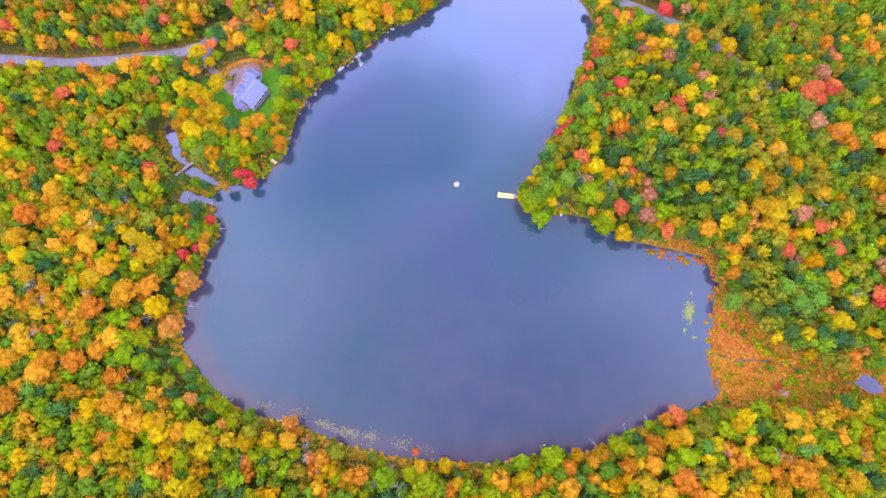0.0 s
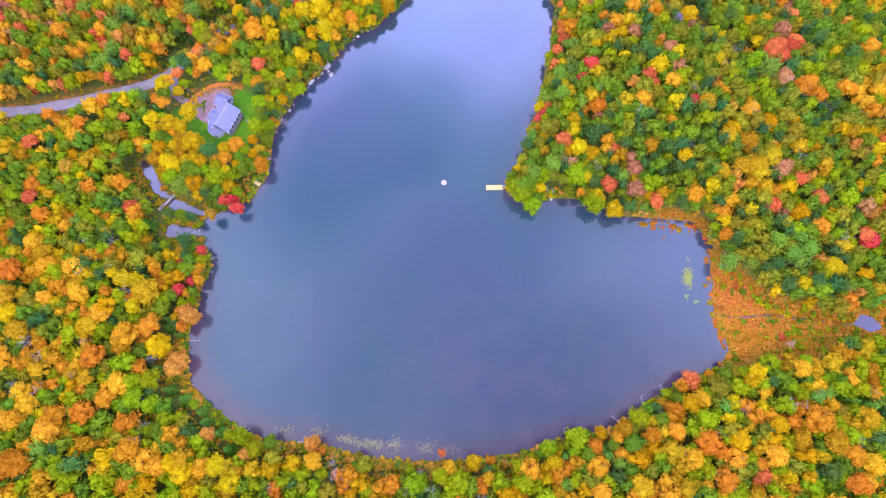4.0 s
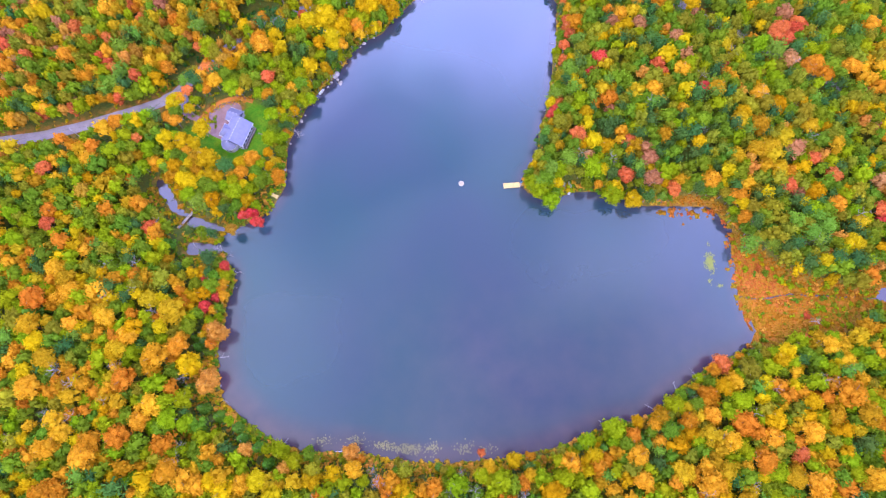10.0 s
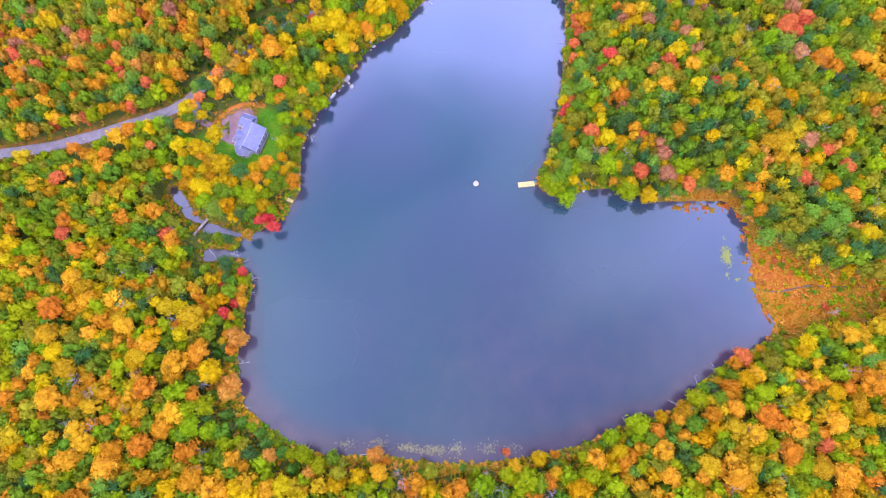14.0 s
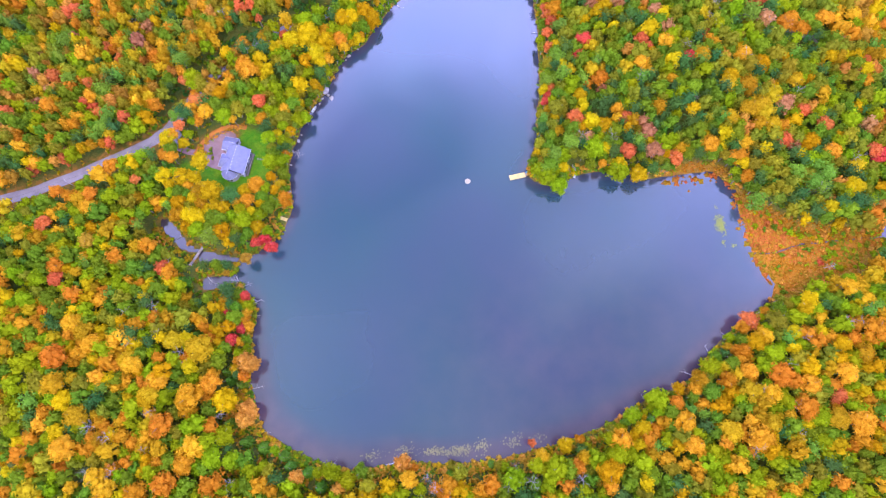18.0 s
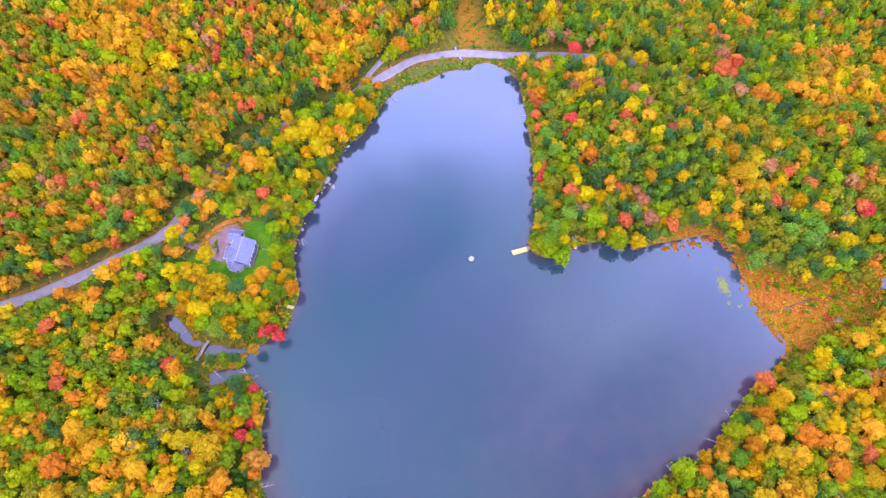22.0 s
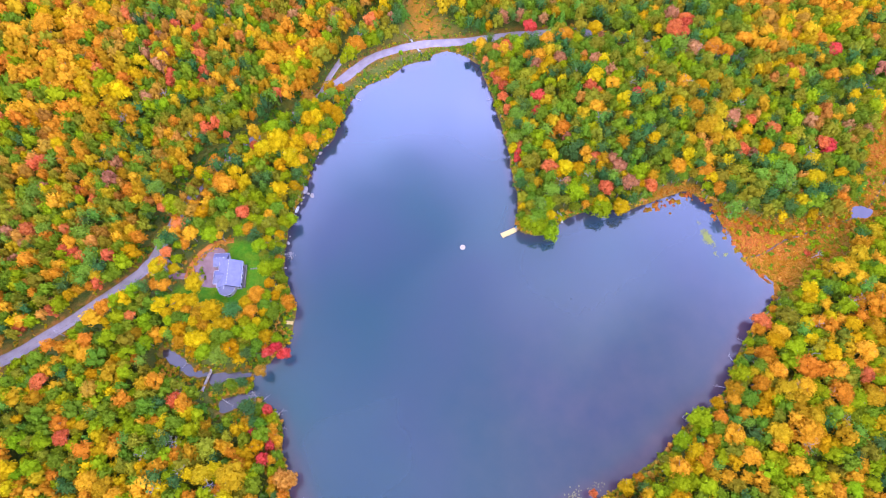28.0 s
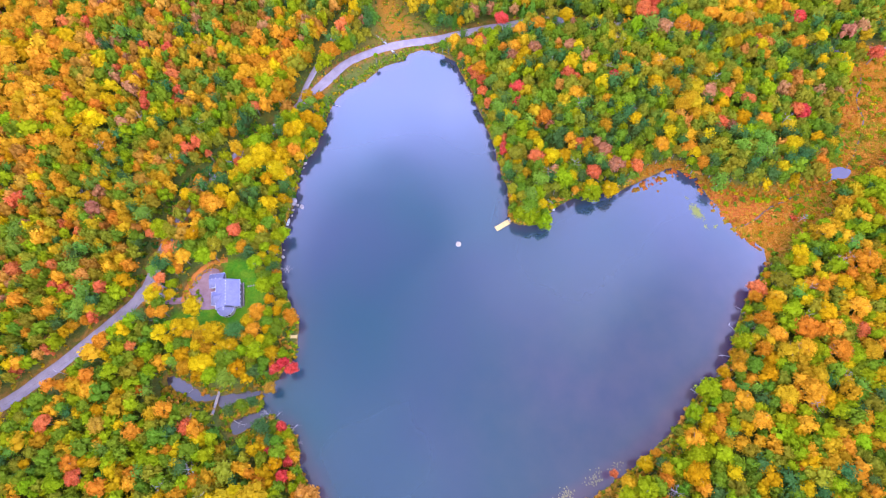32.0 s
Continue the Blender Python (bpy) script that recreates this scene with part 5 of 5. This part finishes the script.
def fallen(x, y, length, turn, seed, lift=0.25):
    """A bleached fallen trunk with stubs of branches."""
    rg = random.Random(seed)
    root = tagged(new("fallen_tree"), "bleached fallen tree lying at the water's edge", "fallen tree", group="driftwood")
    trunk = part("trunk", log_tube((0, 0, 0), (length, 0, 0.2), 0.035 * length ** 0.8, length * 0.04), DEADWOOD, root)
    for i in range(5):
        s, side = rg.uniform(0.35, 0.95), rg.choice((-1, 1))
        ln = length * rg.uniform(0.12, 0.3)
        part("branch", log_tube((length * s, 0, 0.1), (length * s + ln * 0.7, side * ln, rg.uniform(0.1, 0.8)), 0.011 * length ** 0.8, 0.1), DEADWOOD, trunk)
    root.matrix_basis = pose(x, y, max(z_at(x, y), 0) + lift, 0, 0, turn)


for i, (x, y, ln, turn) in enumerate([(-119.5, -36.5, 6, -60), (-117.5, -42.5, 6, 15), (-133.4, -35.2, 6.5, -48), (-114, -47.5, 6, -30), (-113.5, -52, 7, 20), (-112.5, -57, 5, -10), (-113.5, -91.5, 6.5, 5),
                                      (-113, -101.5, 5, -40), (-109, -110.5, 4.5, -20), (-78.5, -129.5, 4, 40), (-54, -132, 8, 12), (-39, -136, 5, 150), (-93, -1.5, 3.5, 10), (68, -119, 5, 120),
                                      (92, -110, 6, 150), (102, -101.5, 5, 100), (112, -93.5, 4, 130), (47, 44, 4, 190), (51, 85, 4, 170), (-26, 113, 4, -40), (40.5, 16, 4, 200), (-149, -14, 5, 30)]):
    fallen(x, y, ln, turn, i)


def bare_mesh(seed):
    """A leafless tree with fine upward branches, ten units tall."""
    rg = random.Random(seed)
    bm = bmesh.new()

    def add(other):
        me_ = bpy.data.meshes.new("tmp")
        other.to_mesh(me_)
        other.free()
        bm.from_mesh(me_)
        bpy.data.meshes.remove(me_)
    add(tube([(0, 0, -0.3), (0.1, 0.05, 5), (0, 0, 10)], [0.16, 0.10, 0.02], 6))
    for i in range(16):
        z = 3.2 + 6 * i / 16
        a = i * 2.4 + rg.random()
        ln = (3.6 - 0.26 * (z - 3)) * rg.uniform(0.7, 1.1)
        p = Vector((math.cos(a) * ln * 0.55, math.sin(a) * ln * 0.55, z + ln * 0.35))
        e = Vector((math.cos(a) * ln, math.sin(a) * ln, z + ln * 0.75))
        add(tube([(0.05, 0.02, z), p, e], [0.05, 0.035, 0.01], 4, False))
        for s in (-1, 1):
            f_ = p + Vector((math.cos(a + s * 0.8) * ln * 0.35, math.sin(a + s * 0.8) * ln * 0.35, ln * 0.3))
            add(tube([p, f_], [0.026, 0.008], 4, False))
    return mesh_of(bm, "bare_tree", surface("grey_bark", (0.20, 0.175, 0.15), (0.27, 0.235, 0.20), 1.5, 0.9, 0.2) if seed == 1 else bpy.data.materials["grey_bark"])


BARE = [bare_mesh(i) for i in (1, 2, 3)]
bare_places = [(-117.5, -39.5, 8.5), (168.9, -66.5, 8), (170, -28, 13), (160, -34, 10), (182, -38, 10), (190, -44, 9), (60, 14, 13), (96, 1, 12), (107, -103, 8), (125, -98, 10), (166, -78, 9), (176, -88, 11), (131, -110, 12), (-141, -72, 12), (-150, -62, 13), (-163, -66, 12), (-178, -100, 13),
               (-36, -138, 9), (3, -139, 8), (-108, 52, 10), (-122, -2, 11), (-149, -28, 10), (-86, 24, 8), (-166, -50, 12), (-155, -112, 12), (150, 44, 14), (176, 60, 14), (192, -16, 13)]
rb = random.Random(31)
for x0, x1, y0, y1, n in ((-195, -120, -140, -45, 12), (95, 200, -150, -85, 16), (70, 205, 0, 90, 14), (-190, -60, 80, 190, 14), (-60, 60, -150, -138, 6)):
    bare_places += [(rb.uniform(x0, x1), rb.uniform(y0, y1), rb.uniform(10, 13.5)) for _ in range(n)]
bare_gap = signed(np.array([b[:2] for b in bare_places], float), SHORE)
for (x, y, h), gap in zip(bare_places, bare_gap):
    if h > 9.9 and gap < 4:
        continue
    ob = new("bare_tree", BARE[rnd.randrange(3)])
    z = z_at(x, y)
    ob.matrix_basis = pose(x, y, max(z, -0.8), rnd.uniform(-6, 6), rnd.uniform(-6, 6), rnd.uniform(0, 360)) @ Matrix.Diagonal((h / 10 * 1.15, h / 10 * 1.15, h / 10, 1))
    tagged(ob, "leafless grey dead tree with thin branches", "dead tree", group="bare trees")


# ---- marsh: shrubs, tussocks, islets ----
SHRUB_KINDS = ("lime", "yellow", "salmon", "red", "olive", "green", "russet")
SHRUBS = {k: mesh_from("shrub", *broadleaf(700 + i, 5, 170, size=0.16), LEAF[k]) for i, k in enumerate(SHRUB_KINDS)}


def shrub(x, y, r, kind, place):
    ob = new("shrub", SHRUBS[kind])
    ob.matrix_basis = pose(x, y, z_at(x, y) - 0.25 * r, 0, 0, rnd.uniform(0, 360)) @ Matrix.Diagonal((r, r, r * rnd.uniform(0.7, 1.0), 1))
    words = {"lime": "yellow-green", "yellow": "yellow", "salmon": "salmon pink", "red": "bright red", "olive": "olive green", "green": "green", "russet": "russet brown"}
    tagged(ob, "low " + words[kind] + " shrub " + place, "shrub", group="shrubs " + place)


marsh_pts = np.array([(rnd.uniform(134, 300), rnd.uniform(-80, 5)) for _ in range(3200)])
deep_in = signed(marsh_pts, MARSH_LOOP)
wet_d = water_distance(marsh_pts)
count = 0
for (x, y), s, w in zip(marsh_pts, deep_in, wet_d):
    if s > -0.5 or w < 1.5 or count >= 300:
        continue
    # open grass by the pond, more and more bushes inland and along the wood's edge
    bushy = 0.05 + 0.5 * max(0, min(1, (x - 150) / 45)) + (0.6 if s > -8 else 0)
    if rnd.random() < bushy * 0.4:
        shrub(x, y, rnd.uniform(0.7, 1.9), rnd.choices(SHRUB_KINDS, (6, 4, 4, 1, 6, 4, 4))[0], "on the orange marsh")
        count += 1
for x, y, r, kind in [(168, -63.5, 1.9, "red"), (166, -74, 1.6, "red"), (193, -44.5, 1.5, "red"), (150, -57.5, 1.3, "green"), (162, -49, 1.8, "lime"), (159, -48, 1.5, "yellow"), (146, -52.5, 1.2, "salmon"), (137, -28, 1.3, "lime"), (173, -44, 1.4, "salmon"), (152, -46, 1.6, "russet"), (147, -44, 1.8, "salmon"),
                      (176, -60, 1.7, "lime"), (182, -58, 1.6, "olive")]:
    shrub(x, y, r, kind, "on the orange marsh")


def mounds(places, height, mats, pick, seed):
    """Low grassy mounds, joined: arrays for one mesh."""
    rng = tree_rng(seed)
    V, T, M, at = [], [], [], 0
    k = 7
    a = np.arange(k) * 6.2832 / k
    for (x, y, r, z), m in zip(places, pick):
        w = 1 + 0.35 * (rng.rand(k) - 0.5)
        lowr = np.stack([np.cos(a) * r * w, np.sin(a) * r * w, np.full(k, -0.12)], 1)
        mid = np.stack([np.cos(a + 0.3) * r * w * 0.7, np.sin(a + 0.3) * r * w * 0.7, np.full(k, height * r * 0.7) + 0.1 * rng.rand(k)], 1)
        top = np.array([[0.1 * r, 0, height * r]])
        V.append(np.concatenate([lowr, mid, top]) + np.array([x, y, z]))
        i = np.arange(k)
        j = (i + 1) % k
        T.append(np.concatenate([np.stack([i, j, j + k], 1), np.stack([i, j + k, i + k], 1), np.stack([i + k, j + k, np.full(k, 2 * k)], 1)]) + at)
        M.append(np.full(3 * k, m))
        at += 2 * k + 1
    return np.concatenate(V), np.concatenate(T), mats, np.concatenate(M)


SEDGE = [leaf_material("sedge_orange", (0.38, 0.130, 0.010), (0.32, 0.135, 0.010)), leaf_material("sedge_rust", (0.47, 0.122, 0.028), (0.40, 0.122, 0.022), 0.02),
         leaf_material("sedge_gold", (0.33, 0.165, 0.012), (0.27, 0.158, 0.012)), leaf_material("sedge_green", (0.20, 0.185, 0.012), (0.25, 0.185, 0.012))]
zone_pts = np.array([(rnd.uniform(92, 300), rnd.uniform(-82, 8)) for _ in range(16000)])
zone = np.minimum(signed(zone_pts, MARSH_LOOP), signed(zone_pts, BOG_LOOP))
wet_d = water_distance(zone_pts)
ok = (zone < 1.0) & (wet_d > 0.1)
zz = rest(zone_pts[ok])
tone = 0.8 * wobble(zone_pts[ok], 0.06, 2.0)
rust = np.hypot((zone_pts[ok][:, 0] - 146) / 12, (zone_pts[ok][:, 1] + 48) / 8)
gold = np.minimum(np.hypot((zone_pts[ok][:, 0] - 193) / 18, (zone_pts[ok][:, 1] + 62) / 8), np.hypot((zone_pts[ok][:, 0] - 240) / 24, (zone_pts[ok][:, 1] + 40) / 24))
tone += 0.5 * (1 - smooth(rust, 0.5, 1.3)) - 0.22 * (1 - smooth(gold, 0.5, 1.3))
places = [(x, y, rnd.uniform(0.3, 0.8), z) for (x, y), z in zip(zone_pts[ok], zz)]
pick = [1 if t > 0.25 + rnd.uniform(-0.12, 0.12) else 3 if t < -0.3 + rnd.uniform(-0.15, 0.15) else 2 if t < -0.05 + rnd.uniform(-0.15, 0.15) else 0 for t in tone]
tagged(new("marsh_grass", mesh_from("marsh_grass", *mounds(places, 0.3, SEDGE, pick, 3))), "rust-orange marsh grass in tussocks", "marsh grass", kind="stuff")

# islets of bog floating off the marsh edge
for i in range(118):
    if i >= 66:
        s = (i - 66 + rnd.random()) / 52
        x, y = (137.4 - abs(rnd.gauss(0, 1.0)), -22 - 36 * s * 1.35) if s < 0.75 else (137 + 5 * (s - 0.75) * 4 - abs(rnd.gauss(0, 0.8)), -58 - 56 * (s - 0.75))
    elif i < 46:
        x, y = rnd.uniform(100, 135), -10.5 - abs(rnd.gauss(0, 2.6))
    else:
        x, y = 136.0 - abs(rnd.gauss(0, 2.2)), rnd.uniform(-46, -14)
    r = rnd.uniform(0.5, 1.3) if i % 3 else rnd.uniform(0.35, 0.6)
    v_, t_, _, _ = mounds([(0, 0, r, 0.05), (r * 0.9, 0.3 * r, r * 0.6, 0.04), (-0.5 * r, 0.7 * r, r * 0.55, 0.04), (-0.9 * r, -0.2 * r, r * 0.5, 0.04), (0.3 * r, -0.8 * r, r * 0.6, 0.04)], 0.3, SEDGE, [0] * 5, 50 + i)
    ob = new("bog_islet", mesh_from("bog_islet", v_, t_, SEDGE[i % 3]))
    ob.matrix_basis = pose(x, y, 0.02, 0, 0, rnd.uniform(0, 360))
    tagged(ob, "small orange islet of bog grass in shallow water", "bog islet", group="bog islets")


# ---- lily pads and pond weed ----
def pads(name, label, patches, seed, mat, r_lo, r_hi):
    rng = tree_rng(seed)
    V, T, at, k = [], [], 0, 8
    a = np.arange(k) * 6.2832 / k
    for cx, cy, rx, ry, n in patches:
        for _ in range(n):
            p = rng.normal(size=2) * 0.42
            x, y, r = cx + p[0] * rx, cy + p[1] * ry, rng.uniform(r_lo, r_hi)
            tilt = rng.normal(size=2) * 0.02
            rim = np.stack([x + np.cos(a) * r, y + np.sin(a) * r, 0.012 + 0.02 * rng.rand() + (np.cos(a) * tilt[0] + np.sin(a) * tilt[1]) * r], 1)
            V.append(np.concatenate([rim, [[x, y, 0.03]]]))
            i = np.arange(k - 1)
            T.append(np.stack([i, i + 1, np.full(k - 1, k)], 1) + at)
            at += k + 1
    return tagged(new(name, mesh_from(name, np.concatenate(V), np.concatenate(T), mat)), label, "lily pads", kind="stuff")


pads("lily_pads", "patch of yellow-green lily pads on the pond", [(124.4, -38.2, 2.6, 5.0, 300), (123.2, -47.7, 1.4, 1.8, 16), (128.2, -49.7, 1.6, 1.0, 20), (124.3, -28.8, 1.2, 1.8, 5)], 9, LILY, 0.18, 0.42)
pads("pond_weed", "thin yellowish weed near the south shore", [(-60, -127.5, 6, 2.5, 50), (-45, -127, 6, 3, 70), (-32, -129, 7, 2.2, 110), (-21, -130, 9, 2.6, 240), (-10, -129.0, 4, 3.4, 80), (4, -128.5, 6, 3.4, 60), (16, -128.5, 4, 2, 24)],
     10, surface("pond_weed_leaf", (0.115, 0.10, 0.035), (0.15, 0.13, 0.045), 1.0, 0.6), 0.12, 0.4)

# ---- brush along the shore and on the road bank ----
rngb = random.Random(77)
brush = []
n_shore = len(SHORE)
for i in range(n_shore):
    (x0, y0), (x1, y1) = SHORE[i], SHORE[(i + 1) % n_shore]
    ln = math.hypot(x1 - x0, y1 - y0)
    nx, ny = -(y1 - y0) / ln, (x1 - x0) / ln
    open_bank = y0 > 108 and -28 < x0 < 50
    for j in range(7):
        s, off_ = rngb.random(), rngb.uniform(0.5, 4.5)
        size_ = rngb.uniform(0.5, 1.3) if j < 4 or open_bank else rngb.uniform(1.2, 2.3)
        brush.append((x0 + (x1 - x0) * s + nx * off_, y0 + (y1 - y0) * s + ny * off_, size_))
for _ in range(520):
    x, y = rngb.uniform(-45, 60), rngb.uniform(112, 150)
    brush.append((x, y, rngb.uniform(0.25, 0.8)))
for _ in range(560):
    s = rngb.random() * (len(ROAD_LINE) - 2)
    i = int(s)
    p0, p1 = ROAD_LINE[i], ROAD_LINE[i + 1]
    t_ = (p1 - p0) / np.linalg.norm(p1 - p0)
    o = rngb.choice((-1, 1)) * rngb.uniform(3.9, 6.5)
    brush.append((p0[0] - t_[1] * o, p0[1] + t_[0] * o, rngb.uniform(0.5, 1.3)))
for _ in range(420):
    x, y = rngb.uniform(-6, 54), rngb.uniform(140, 190)
    brush.append((x, y, rngb.uniform(0.3, 1.2)))
for x0, x1, y0, y1, n in ((-125, -112, -112, -92, 70), (-128, -114, -134, -123, 50), (-94, -76, -143, -133, 60), (-75, 45, -142, -131, 420), (-160, -114, -46, 2, 260), (-123, -109, -110, -45, 300), (-118, -92, -30, 4, 200), (134, 178, -47, -14, 320), (150, 215, -90, -70, 160), (176, 226, -46, -18, 160)):
    for _ in range(n):
        brush.append((rngb.uniform(x0, x1), rngb.uniform(y0, y1), rngb.uniform(0.5, 1.5)))
for x0, x1, y0, y1, n in ((-138, -114, -36, -29, 90), (-160, -140, -22, -6, 80), (-137, -114, -50, -42, 40)):
    for _ in range(n):
        brush.append((rngb.uniform(x0, x1), rngb.uniform(y0, y1), rngb.uniform(0.7, 2.0)))
# verge north of the road: mostly dark green brush, standing in for tree shade
for _ in range(330):
    s = rngb.uniform(0, len(ROAD_LINE) - 2)
    i = int(s)
    p0, p1 = ROAD_LINE[i], ROAD_LINE[i + 1]
    if not -156 < p0[0] < -44:
        continue
    t_ = (p1 - p0) / np.linalg.norm(p1 - p0)
    o = rngb.uniform(3.8, 10.0)
    for j in range(3):
        brush.append((p0[0] - t_[1] * (o + j) + rngb.uniform(-3, 3), p0[1] + t_[0] * (o + j), rngb.uniform(0.8, 1.9)))
for x0, x1, y0, y1, n in ((-128, -80, -142, -93, 520), (-80, 48, -146, -131, 380), (-160, -130, 26, 52, 130), (-160, -112, -48, 4, 220), (-106, -92, -22, -2, 60)):
    for _ in range(n):
        brush.append((rngb.uniform(x0, x1), rngb.uniform(y0, y1), rngb.uniform(0.5, 1.4)))
TAN = len(brush)
for _ in range(95):
    s = rngb.random()
    brush.append((-138 + 27 * s + rngb.gauss(0, 1.0), 31 + 23 * s - 11.5 * s * s + rngb.gauss(0, 1.0) + 1.8, rngb.uniform(0.3, 0.8)))
for _ in range(95):
    a = rngb.uniform(0, 6.28)
    s = math.sqrt(rngb.random())
    brush.append((-118 + 6.5 * s * math.cos(a), -102 + 9.5 * s * math.sin(a), rngb.uniform(0.9, 2.0)))
for x0, x1, y0, y1, n in ((-112, -84, -136, -116, 120), (-128, -114, -134, -122, 60)):
    for _ in range(n):
        brush.append((rngb.uniform(x0, x1), rngb.uniform(y0, y1), rngb.uniform(0.7, 1.7)))
WET = len(brush)
for x0, x1, y0, y1, n in ((145, 300, -80, 5, 620), (196, 226, -64, -40, 110), (160, 200, -62, -44, 90)):
    for _ in range(n):
        brush.append((rngb.uniform(x0, x1), rngb.uniform(y0, y1), rngb.uniform(0.5, 1.5)))
bq = np.array([b[:2] for b in brush])
bd, bz = water_distance(bq), rest(bq)
br = line_distance(bq, ROAD_LINE)[0]
in_marsh = np.minimum(signed(bq, MARSH_LOOP), signed(bq, BOG_LOOP)) < 0
small = [broadleaf(800 + i, 2, 44, size=0.30) for i in range(4)]
B_KINDS = ["olive", "russet", "lime", "salmon", "green", "amber", "deep"]


def pick_kind(weights):
    return rngb.choices(B_KINDS[:len(weights)], weights)[0]


V, T, M, at = [], [], [], 0
for k_, ((x, y, r), d_, z, rr, mm) in enumerate(zip(brush, bd, bz, br, in_marsh)):
    if d_ < 0.2 or (mm if k_ < WET else not mm) or rr < 3.6 or math.hypot(x + 95, y + 10.5) < 3.2:
        continue
    v, t = small[rngb.randrange(4)]
    a = rngb.random() * 6.28
    c, s = math.cos(a) * r, math.sin(a) * r
    V.append(np.stack([x + v[:, 0] * c - v[:, 1] * s, y + v[:, 0] * s + v[:, 1] * c, z - 0.25 * r + v[:, 2] * r * 0.8], 1))
    T.append(t + at)
    # dark green weights beside the hidden road put the verge's shade into leaf colour
    M.append(np.full(len(t), B_KINDS.index(pick_kind((1, 2, 0, 8, 0, 1) if TAN <= k_ < TAN + 190 else (7, 4, 5, 5, 6, 2) if k_ >= WET else (5, 8, 2, 4, 2, 3) if y < -126 and -75 < x < 45 else (3, 0, 1, 0, 5, 0, 9) if -156 < x < -44 and rr < 13 and y > 40 else (9, 2, 1, 0, 8, 1, 2) if y > 60 and x < 60 else (7, 5, 4, 3, 4, 3)))))
    at += len(v)
tagged(new("brush", mesh_from("brush", np.concatenate(V), np.concatenate(T), [LEAF[k] for k in B_KINDS], np.concatenate(M))), "low olive and russet brush along banks and clearings", "brush", kind="stuff")
